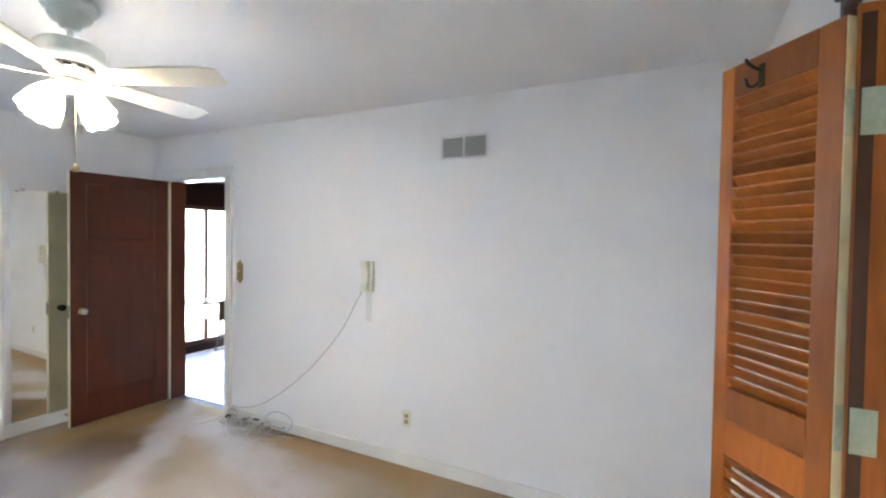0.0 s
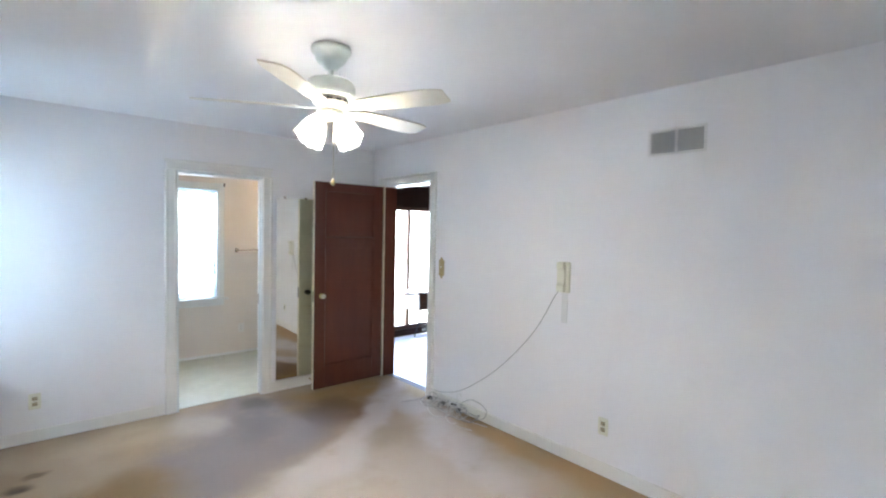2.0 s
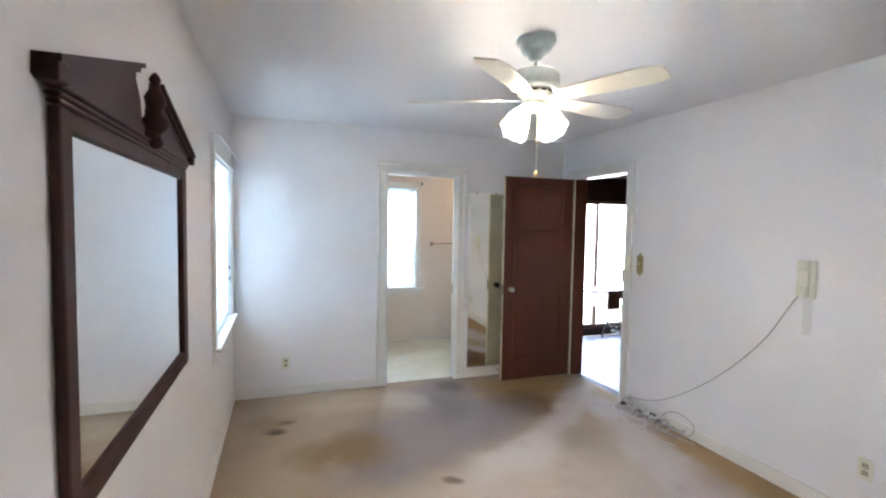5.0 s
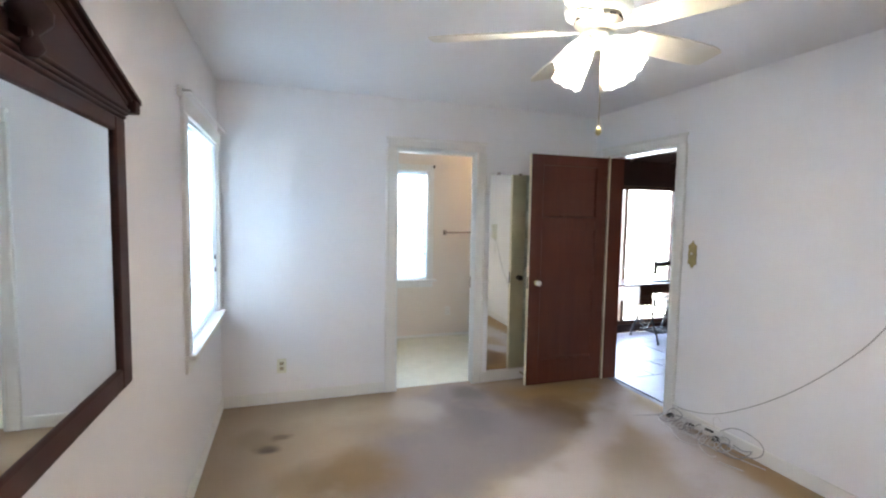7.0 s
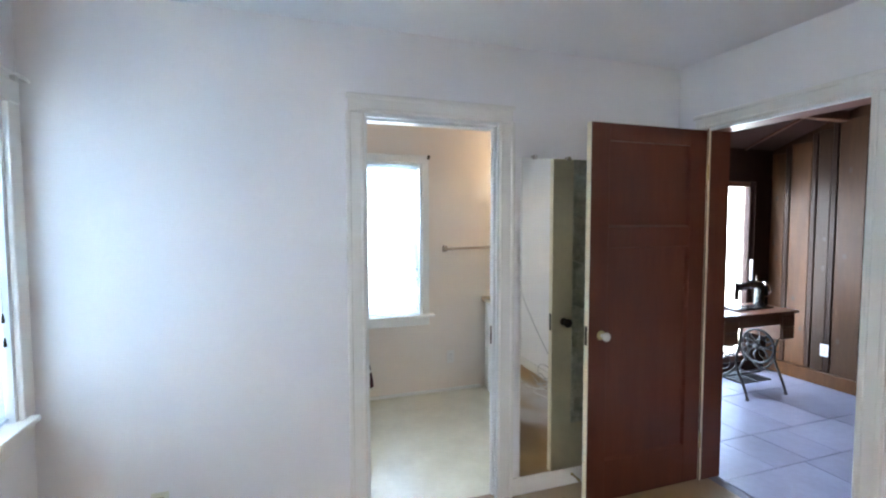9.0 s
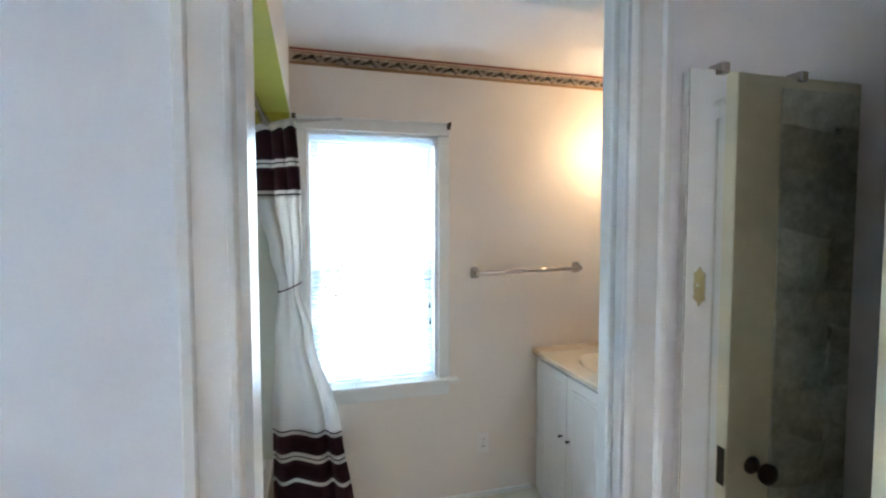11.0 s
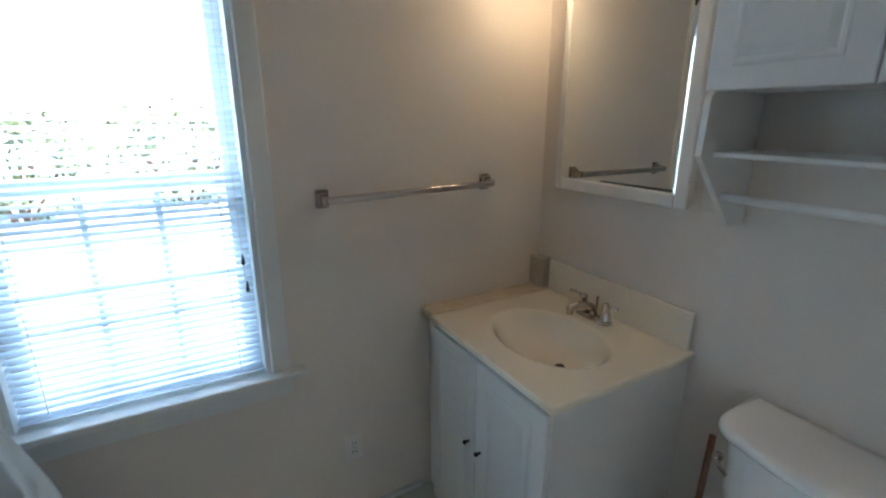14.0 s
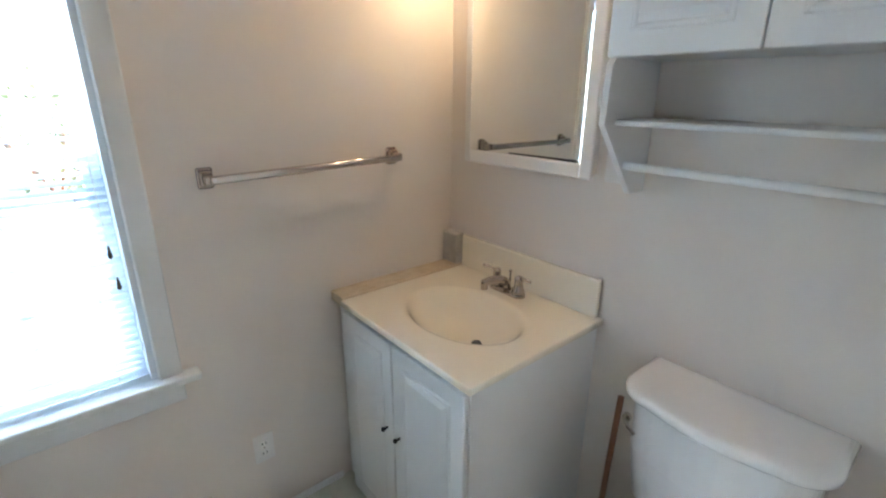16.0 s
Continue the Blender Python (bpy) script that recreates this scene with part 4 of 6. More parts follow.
def outlet(label, m, material):
    """Duplex outlet; local x along the wall, -y to the room, z from its centre."""
    o = thing("wall_outlet", label, "outlet", m)
    part("plate", bx(-0.035, 0.035, -0.006, 0, -0.057, 0.057, 0.003, 2), material, o)
    for z in (-0.02, 0.02):
        f = part("receptacle", bx(-0.016, 0.016, -0.009, -0.005, z - 0.014, z + 0.014, 0.003), M_TAN if material is M_PLASTIC else material, o)
        for dx in (-0.006, 0.006):
            part("slot", bx(dx - 0.0015, dx + 0.0015, -0.0096, -0.0085, z - 0.004, z + 0.005), M_DARK, f)
    part("screw", lathe(B(), [(0.003, 0), (0.002, 0.0015)], pose(0, -0.006, 0, 90), 8), M_CHROME, o)
    return o


outlet("ivory duplex outlet low on the white wall", pose(XR, 1.075, 0.325, 0, 0, -90), M_PLASTIC)
outlet("ivory duplex outlet low on the white wall", pose(-0.369, YF, 0.295), M_PLASTIC)
outlet("white duplex outlet low on the bathroom wall", pose(1.565, BY1, 0.312), M_PLATE)

sw = thing("light_switch", "ornate aged brass switch plate", "switch", pose(XR, 2.735, 1.245, 0, 0, -90))
b = prism(B(), [(-0.018, -0.075), (0.0, -0.100), (0.018, -0.075), (0.037, -0.068), (0.033, -0.03), (0.037, 0.0), (0.033, 0.03), (0.037, 0.068), (0.018, 0.075), (0.0, 0.100), (-0.018, 0.075), (-0.037, 0.068), (-0.033, 0.03), (-0.037, 0.0), (-0.033, -0.03), (-0.037, -0.068)], "y", -0.005, 0)
part("plate", b, M_BRASS, sw)
part("rim", bx(-0.022, 0.022, -0.007, -0.004, -0.055, 0.055, 0.002), M_BRASS, sw)
part("toggle", bx(-0.005, 0.005, -0.018, -0.006, -0.002, 0.016, 0.002), M_PLASTIC, sw, "ivory toggle")

# telephone
ph = thing("wall_telephone", "ivory plastic wall telephone with handset", "telephone", pose(XR, 1.405, 1.28))
part("base", bx(XR - 0.030, XR - 0.001, 1.355, 1.455, 1.17, 1.385, 0.008, 2), M_PLASTIC, ph, at_world=True)
part("handset", prism(B(), [(XR - 0.030, 1.178), (XR - 0.062, 1.180), (XR - 0.066, 1.215), (XR - 0.052, 1.24), (XR - 0.052, 1.325), (XR - 0.066, 1.345), (XR - 0.062, 1.382), (XR - 0.030, 1.384)], "y", 1.378, 1.432), M_PLASTIC, ph, at_world=True)
# thin grey strip on the wall below the base
part("wall_jack", bx(XR - 0.004, XR - 0.0005, 1.375, 1.425, 0.955, 1.165, 0.001), M_VENT, ph, "grey strip on the wall below the telephone", at_world=True)
cord = thing("telephone_cord", "long grey telephone cord drooping along the wall", "cord", pose(XR - 0.02, 2.0, 0.02))
pts = curve_points([(XR - 0.03, 1.44, 1.172), (XR - 0.014, 1.485, 1.12), (XR - 0.012, 1.63, 0.88), (XR - 0.012, 1.84, 0.64), (XR - 0.012, 2.067, 0.435), (XR - 0.014, 2.31, 0.262), (XR - 0.016, 2.50, 0.16), (XR - 0.02, 2.70, 0.106), (XR - 0.02, 2.79, 0.10)], 64)
part("cord", tube(B(), pts, 0.0027, 6), M_CORD, cord, at_world=True, smooth=True)
part("plug", bx(XR - 0.035, XR - 0.005, 2.78, 2.815, 0.085, 0.115, 0.004), M_PLATE, cord, at_world=True)

# tangle of cables on the carpet
tangle = thing("cable_tangle", "tangle of white and grey cables on the carpet", "cables", pose(2.33, 2.45, 0.0))
rng = random.Random(4)
for k in range(13):
    cy = 2.27 + 0.045 * k + rng.uniform(-0.04, 0.04)
    a0, rr, turns = rng.uniform(0, 6.3), rng.uniform(0.05, 0.11), rng.uniform(0.9, 1.6)
    pts = []
    for i in range(9):
        a = a0 + turns * 6.28 * i / 8
        r2 = rr * rng.uniform(0.7, 1.3)
        x = min(2.385 + 0.75 * r2 * math.cos(a), XR - 0.022)
        pts.append((x, cy + 1.1 * r2 * math.sin(a), 0.005 + max(0.0, x - 2.36) * rng.uniform(0.1, 0.9)))
    part("cable", tube(B(), curve_points(pts, 64), rng.choice((0.0026, 0.0032, 0.0040)), 5), M_CORDW if k % 3 else M_CORD, tangle, at_world=True, smooth=True)
for pts, r, m in ((((2.44, 2.84, 0.09), (2.425, 2.78, 0.04), (2.40, 2.68, 0.012), (2.415, 2.56, 0.04), (2.43, 2.47, 0.07)), 0.003, M_CORDW),
                  (((2.435, 2.42, 0.07), (2.443, 2.34, 0.13), (2.444, 2.26, 0.152), (2.444, 2.16, 0.138), (2.443, 2.11, 0.10), (2.43, 2.13, 0.04), (2.40, 2.22, 0.006), (2.37, 2.33, 0.008)), 0.003, M_CORD),
                  (((2.42, 2.74, 0.03), (2.32, 2.72, 0.005), (2.235, 2.60, 0.005), (2.20, 2.48, 0.005), (2.27, 2.42, 0.005), (2.37, 2.45, 0.02), (2.41, 2.52, 0.04)), 0.0028, M_CORDW),
                  (((2.40, 2.50, 0.03), (2.31, 2.46, 0.005), (2.235, 2.36, 0.005), (2.21, 2.28, 0.005), (2.25, 2.27, 0.005)), 0.0028, M_CORDW),
                  (((2.41, 2.44, 0.04), (2.36, 2.30, 0.006), (2.37, 2.18, 0.005), (2.40, 2.06, 0.005)), 0.0028, M_CORDW),
                  (((2.21, 2.22, 0.005), (2.225, 2.17, 0.004), (2.26, 2.09, 0.004)), 0.0028, M_CORDW),
                  (((2.44, 2.86, 0.02), (2.36, 2.885, 0.004), (2.26, 2.91, 0.003), (2.17, 2.93, 0.003)), 0.0022, M_CORD),
                  (((2.443, 2.45, 0.06), (2.444, 2.47, 0.13), (2.444, 2.44, 0.165), (2.444, 2.41, 0.14)), 0.0026, M_CORDW)):
    part("cable", tube(B(), curve_points(pts, 48), r, 5), m, tangle, at_world=True, smooth=True)
for y in (2.42, 2.64, 2.82):
    part("plug", bx(2.405, 2.440, y - 0.022, y + 0.022, 0.004, 0.034, 0.005, 2), M_DARK, tangle, "black plug", at_world=True)
ps = thing("power_strip", "small white splitter box among the cables", "power strip", pose(2.405, 2.45, 0.03, 0, 18, 12))
part("case", bx(-0.035, 0.035, -0.06, 0.06, 0.02, 0.055, 0.006, 2), M_PLATE, ps)
part("dark_port", bx(-0.0355, -0.034, -0.03, 0.03, 0.03, 0.045), M_DARK, ps)

# louvred closet door
ang = math.radians(37.1)
ld = thing("louvre_door", "orange-stained louvred closet door standing open", "door", pose(1.096, YN + 0.003, 0.012, 0, 0, math.degrees(ang)))
LWD, LH, LT = 0.351, 2.033, 0.028
for x0, x1 in ((0.0, 0.062), (LWD - 0.05, LWD)):
    part("stile", bx(x0, x1, 0, LT, 0, LH, 0.003), M_LOUVER, ld)
for z0, z1 in ((0, 0.18), (0.945, 1.045), (1.045, 1.138), (1.945, LH)):
    part("rail", bx(0.062, LWD - 0.05, 0.0008, LT - 0.0008, z0, z1, 0.002), M_LOUVER, ld)
sl = prism(B(), [(0.002, -0.0125), (0.004, -0.0150), (0.0075, -0.0150), (LT - 0.0005, 0.0110), (LT - 0.0005, 0.0150), (LT - 0.005, 0.0165)], "x", 0.058, LWD - 0.046)
bmesh.ops.recalc_face_normals(sl, faces=sl.faces)
sl_me = bpy.data.meshes.new("louvre")
sl.to_mesh(sl_me)
sl.free()
sl_me.materials.append(M_LOUVER)
for z0, z1 in ((0.18, 0.945), (1.138, 1.945)):
    n = int((z1 - z0) / 0.031)
    for k in range(n):
        piece("louvre", sl_me, ld, pose(0, 0, z0 + (k + 0.5) * (z1 - z0) / n, random.uniform(-1.5, 1.5), 0, 0))
part("hinge_edge", bx(-0.0012, 0.0005, 0.0015, LT - 0.0015, 0.002, LH - 0.002), M_RAW, ld, "pale unstained door edge")
for z in (0.30, 1.145, 1.825):
    h = part("hinge", box(bx(-0.0028, -0.0004, 0.002, LT - 0.001, z - 0.05, z + 0.05, 0.0006), -0.004, -0.002, -0.001, 0.003, z - 0.05, z + 0.05), M_HINGE, ld, "tarnished brass hinge")
    part("knuckle", tube(B(), [(-0.006, -0.004, z - 0.05), (-0.006, -0.004, z + 0.05)], 0.006, 8), M_HINGE, h)
    part("jamb_leaf", bx(CO[1] - 0.0205, CO[1] - 0.0182, YN - 0.050, YN - 0.004, z - 0.038, z + 0.062, 0.0006), M_HINGE, h, at_world=True)
ch = thing("coat_hook", "dark double coat hook on the closet door", "hook", PLACES[ld] @ pose(0.212, LT, 1.968))
b = tube(B(), curve_points([(0, 0.001, 0.02), (0, 0.025, 0.026), (0, 0.044, 0.036), (0, 0.05, 0.046)], 14), 0.0045, 7)
part("upper_hook", b, M_BRONZE, ch)
part("lower_hook", tube(B(), curve_points([(0, 0.001, 0.0), (0, 0.02, -0.02), (0, 0.04, -0.022), (0, 0.048, -0.004)], 14), 0.0045, 7), M_BRONZE, ch)
part("plate", bx(-0.010, 0.010, 0, 0.004, -0.022, 0.04, 0.002), M_BRONZE, ch)

# ---- bathroom things ----
# wallpaper border under the ceiling
b0, b1 = 2.345, BZ - 0.004


def border(name, m, length, x_from=0.0):
    w = thing(name, "leaf-pattern wallpaper border under the ceiling", "border", m, kind="structure")
    part("paper", bx(x_from, length, -0.0015, -0.0002, b0, b1), M_BORDER, w)
    part("top_line", bx(x_from, length, -0.0024, -0.0012, b1 - 0.010, b1 - 0.001), M_BORDER_RED, w)
    part("lower_line", bx(x_from, length, -0.0024, -0.0012, b1 - 0.022, b1 - 0.019), M_BORDER_RED, w)
    part("bottom_band", bx(x_from, length, -0.0024, -0.0012, b0, b0 + 0.014), M_BORDER_TAN, w)
    leaves, bloom = B(), B()
    x = x_from + 0.03
    k = 0
    zc = (b0 + b1) / 2 - 0.004
    while x < length - 0.03:
        for dx, dz, rx, rz, rot, target in ((0, 0.004, 0.020, 0.008, 0.5, leaves), (0.022, -0.008, 0.018, 0.007, -0.6, leaves), (0.040, 0.008, 0.015, 0.007, 0.3, leaves),
                                            (0.012, -0.016, 0.013, 0.006, 0.1, bloom), (0.034, -0.002, 0.012, 0.008, 0.9, bloom), (0.055, -0.012, 0.012, 0.006, -0.3, bloom)):
            n = 10
            vs = []
            for i in range(n):
                a = 2 * math.pi * i / n
                px, pz = rx * math.cos(a), rz * math.sin(a) * (1 + 0.3 * math.cos(a))
                vs.append(target.verts.new((x + dx + px * math.cos(rot) - pz * math.sin(rot), -0.0020 if target is leaves else -0.0025, zc + dz * (1 if k % 2 else -1) + px * math.sin(rot) + pz * math.cos(rot))))
            target.faces.new(vs)
        x += 0.072
        k += 1
    for t in (leaves, bloom):
        bmesh.ops.solidify(t, geom=list(t.faces), thickness=0.0004)
    part("leaf_pattern", leaves, M_BORDER_LEAF, w, kind="stuff")
    part("blossom_pattern", bloom, M_BORDER_WHITE, w, kind="stuff")


border("trim_border_north", pose(0.548, BY1, 0), BX1 - 0.548 - 0.002)
border("trim_border_east", pose(BX1, BY1 - 0.003, 0, 0, 0, -90), BY1 - BY0 - 0.01)
border("trim_border_south", pose(BX1 - 0.003, BY0, 0, 0, 0, 180), BX1 - 0.56)

# towel bar
tb = thing("towel_bar", "square chrome towel bar on two posts", "towel bar", pose(1.83, BY1, 1.295))
for x, z in ((1.511, 1.288), (2.145, 1.302)):
    post = part("wall_post", bx(x - 0.022, x + 0.022, BY1 - 0.010, BY1 - 0.0005, z - 0.030, z + 0.030, 0.006, 2), M_CHROME, tb, at_world=True)
    part("post_arm", box(bx(x - 0.013, x + 0.013, BY1 - 0.062, BY1 - 0.009, z - 0.014, z + 0.014, 0.005, 2), x - 0.018, x + 0.018, BY1 - 0.030, BY1 - 0.010, z - 0.022, z + 0.022, 0.006, 2), M_CHROME, post, at_world=True)
b = bx(-0.317, 0.317, -0.0115, 0.0115, -0.0115, 0.0115, 0.005, 2)
bmesh.ops.transform(b, matrix=pose(1.828, BY1 - 0.060, 1.295, 0, -1.26, 0), verts=b.verts)
part("bar", b, M_CHROME, tb, at_world=True, smooth=True)

# vanity cabinet, worktop, faucet
vx0, vx1, vy0_, vy1_ = 1.880, BX1 - 0.001, 4.815, 5.455
van = thing("vanity_cabinet", "white two-door bathroom vanity cabinet", "cabinet", pose(2.16, 5.13, 0.002))
for q in ((vy0_, vy0_ + 0.016), (vy1_ - 0.016, vy1_)):
    part("side_panel", bx(vx0, vx1, *q, 0.004, 0.814, 0.0015), M_CAB, van, at_world=True)
part("face_frame", bx(vx0 + 0.0005, vx0 + 0.018, vy0_ + 0.016, vy1_ - 0.016, 0.004, 0.814), M_CAB, van, at_world=True)
part("back_panel", bx(vx1 - 0.006, vx1 - 0.0005, vy0_ + 0.016, vy1_ - 0.016, 0.004, 0.814), M_CAB, van, at_world=True)
part("floor_panel", bx(vx0 + 0.018, vx1 - 0.006, vy0_ + 0.016, vy1_ - 0.016, 0.02, 0.036), M_CAB, van, at_world=True)


def raised_door(parent, name, x, y0, y1, z0, z1, t=0.019, normal=-1, rail_w=0.055):
    """A raised panel door on a face that looks along -x."""
    b = bx(x - t, x - 0.0008, y0, y1, z0, z1, 0.004, 2)
    d = part(name, b, M_CAB, parent, at_world=True)
    p = B()
    a0, a1, c0, c1 = y0 + rail_w, y1 - rail_w, z0 + rail_w, z1 - rail_w
    # sunk groove: a bevelled raised field on a shallow recess
    def ring(i, dx):
        return [p.verts.new((x - t + dx, *q)) for q in ((a0 + i, c0 + i), (a1 - i, c0 + i), (a1 - i, c1 - i), (a0 + i, c1 - i))]
    rs = [ring(-0.004, -0.0004), ring(0.0, -0.003), ring(0.006, -0.0032), ring(0.012, -0.0002), ring(0.030, -0.0048)]
    for r0, r1 in zip(rs, rs[1:]):
        for i in range(4):
            p.faces.new((r0[i], r0[(i + 1) % 4], r1[(i + 1) % 4], r1[i]))
    p.faces.new(rs[-1])
    p.faces.new(rs[0][::-1])
    part("raised_panel", p, M_CAB, d, at_world=True)
    return d


ym = 5.150
for y0, y1, ky in ((ym + 0.002, vy1_ - 0.006, ym + 0.035), (vy0_ + 0.004, ym - 0.002, ym - 0.035)):
    d = raised_door(van, "door", vx0, y0, y1, 0.03, 0.797)
    part("knob", lathe(B(), [(0.004, 0), (0.004, 0.012), (0.008, 0.016), (0.008, 0.020), (0.004, 0.024)], pose(vx0 - 0.019, ky, 0.475, 0, -90, 0), 10), M_DARK, d, "small dark knob", at_world=True)

wt = thing("basin_worktop", "cream cultured-marble vanity top with moulded oval basin", "worktop", pose(2.14, 5.12, 0.80))
tz = 0.836
cx, cy, ax, ay = 2.130, 5.120, 0.163, 0.222
b = B()
n = 48
x0, x1, y0, y1 = 1.858, BX1 - 0.0015, 4.797, 5.456
rim_out = []
for i in range(n):
    a = 2 * math.pi * (i + 0.5) / n
    dx, dy = math.cos(a), math.sin(a)
    tt = min(((x1 - cx) if dx > 0 else (x0 - cx)) / dx if abs(dx) > 1e-6 else 9, ((y1 - cy) if dy > 0 else (y0 - cy)) / dy if abs(dy) > 1e-6 else 9)
    rim_out.append((cx + dx * tt, cy + dy * tt))
for q in ((x0, y0), (x1, y0), (x1, y1), (x0, y1)):
    k = min(range(n), key=lambda i: (rim_out[i][0] - q[0]) ** 2 + (rim_out[i][1] - q[1]) ** 2)
    rim_out[k] = q
levels = [(1.10, 0.0), (1.05, -0.0006), (1.0, -0.006), (0.95, -0.020), (0.87, -0.045), (0.72, -0.080), (0.50, -0.106), (0.25, -0.118), (0.11, -0.121)]
rings = [[b.verts.new((p[0], p[1], tz - 0.0215)) for p in rim_out], [b.verts.new((p[0], p[1], tz - 0.004)) for p in rim_out],
         [b.verts.new((p[0] + (0.004 if p[0] < cx else -0.0) * 1.0, p[1] + (0.004 if p[1] < cy else -0.004), tz)) for p in rim_out]]
for s_, dz in levels:
    rings.append([b.verts.new((cx + ax * s_ * math.cos(2 * math.pi * (i + 0.5) / n), cy + ay * s_ * math.sin(2 * math.pi * (i + 0.5) / n), tz + dz)) for i in range(n)])
for a, c in zip(rings, rings[1:]):
    for i in range(n):
        b.faces.new((a[i], a[(i + 1) % n], c[(i + 1) % n], c[i]))
b.faces.new(rings[-1])
top = part("top", b, M_TOP, wt, at_world=True)
for f in top.data.polygons:
    f.use_smooth = abs(f.normal.z) < 0.999 and f.center.z < 0.036 and len(f.vertices) == 4
part("drain", lathe(B(), [(0.024, -0.004), (0.023, 0.003), (0.019, 0.004), (0.018, -0.004)], pose(cx + 0.035, cy - 0.035, tz - 0.117), 20), M_CHROME, wt, "chrome drain ring", at_world=True)
part("drain_hole", lathe(B(), [(0.0185, 0.0), (0.0185, 0.0035)], pose(cx + 0.035, cy - 0.035, tz - 0.117), 18), M_DARK, wt, at_world=True)
part("backsplash", bx(BX1 - 0.022, BX1 - 0.001, 4.815, 5.456, tz - 0.001, 0.968, 0.007, 2), M_TOP, wt, at_world=True)
fl = solid("filler_strip", bx(1.868, BX1 - 0.003, 5.459, BY1 - 0.002, 0.803, 0.842, 0.004), M_FILLER, "stained tan marble filler strip beside the vanity top", "worktop")
solid("splash_end", bx(BX1 - 0.05, BX1 - 0.002, 5.459, BY1 - 0.003, 0.8425, 0.972, 0.005), M_SPLASHG, "grey stained splash end block in the corner", "backsplash")
part("support", bx(1.90, BX1 - 0.003, 5.470, BY1 - 0.005, 0.003, 0.803), M_CAB, van, at_world=True)

fx = 2.364
fa = thing("basin_faucet", "chrome two-handle centreset basin faucet", "faucet", pose(fx, 5.142, tz))
b = B()
pr = []
for i in range(24):
    a = 2 * math.pi * i / 24
    pr.append((0.026 * math.cos(a), (0.053 if math.sin(a) > 0 else -0.053) + 0.026 * math.sin(a)))
prism(b, pr, "z", 0.0005, 0.014)
bmesh.ops.bevel(b, geom=[e for e in b.edges if e.verts[0].co.z > 0.01 and e.verts[1].co.z > 0.01], offset=0.005, segments=2, affect="EDGES")
part("base_plate", b, M_CHROME, fa, smooth=True)
b = tube(B(), curve_points([(0, 0, 0.012), (-0.004, 0.002, 0.036), (-0.026, 0.012, 0.050), (-0.060, 0.028, 0.050), (-0.084, 0.040, 0.040)], 20), 0.0155, 14)
sp = part("spout", b, M_CHROME, fa, smooth=True)
part("aerator", lathe(B(), [(0.013, 0.010), (0.013, -0.014), (0.010, -0.014)], pose(-0.080, 0.038, 0.034), 14), M_CHROME, sp)
part("lift_rod", lathe(B(), [(0.003, 0.0), (0.003, 0.04), (0.006, 0.045), (0.005, 0.052)], pose(0.014, 0, 0.03), 10), M_CHROME, fa)
for sg in (-1, 1):
    h = part("handle", lathe(B(), [(0.025, 0.012), (0.024, 0.020), (0.018, 0.034), (0.0145, 0.052), (0.016, 0.066), (0.013, 0.075), (0.004, 0.079)], pose(0, sg * 0.053, 0), 18), M_CHROME, fa, smooth=True)
    part("lever", tube(B(), [(0.0, sg * 0.053, 0.068), (-0.006, sg * 0.080, 0.074), (-0.012, sg * 0.112, 0.076)], 0.0065, 8), M_CHROME, h, smooth=True)

# medicine cabinet with light bar
mx = 2.394
mc = thing("medicine_cabinet", "white framed mirrored medicine cabinet with light bar", "cabinet", pose(BX1, 5.14, 1.278))
cy0, cy1, cz0, cz1 = 4.868, 5.420, 1.277, 2.078
part("body", bx(mx + 0.030, BX1 - 0.001, cy0 + 0.012, cy1 - 0.012, cz0 + 0.012, cz1 - 0.012), M_CAB, mc, at_world=True)
fw = 0.042
for nm, q in (("frame_stile", (cy0, cy0 + fw, cz0, cz1)), ("frame_stile", (cy1 - 0.035, cy1, cz0, cz1)), ("frame_rail", (cy0 + fw, cy1 - 0.035, cz0, cz0 + 0.045)), ("frame_rail", (cy0 + fw, cy1 - 0.035, cz1 - 0.03, cz1))):
    part(nm, bx(mx, mx + 0.019, *q, 0.006, 2), M_CAB, mc, at_world=True)
b = bx(-0.0025, 0.0025, -0.2395, 0.2395, cz0 + 0.046, 1.938)
bmesh.ops.transform(b, matrix=pose(mx + 0.0135, (cy0 + fw + cy1 - 0.035) / 2, 0, 0, 0, 2.6), verts=b.verts)
mirror = part("mirror_glass", b, M_MIRROR, mc, at_world=True)
b = bx(-0.0025, 0.0025, -0.0035, 0.0035, cz0 + 0.046, 1.938)
bmesh.ops.transform(b, matrix=pose(mx + 0.0095, cy0 + fw + 0.004, 0, 0, 0, 3.7), verts=b.verts)
part("bevelled_edge", b, M_MIRROR, mirror, "bevelled mirror edge", at_world=True)
part("dark_edge", bx(mx + 0.0085, mx + 0.011, cy1 - 0.041, cy1 - 0.0352, cz0 + 0.046, 1.938), M_DARK, mirror, "blackened mirror edge", at_world=True)
part("dark_edge", bx(mx + 0.0085, mx + 0.010, cy0 + fw + 0.016, cy1 - 0.041, cz0 + 0.0455, cz0 + 0.051), M_DARK, mirror, "blackened mirror edge", at_world=True)
bar = part("light_bar", bx(mx - 0.010, mx + 0.014, cy0 + fw - 0.004, cy1 - 0.035 + 0.004, 1.940, cz1 - 0.031, 0.004), M_CHROME, mc, "chrome light bar", at_world=True)
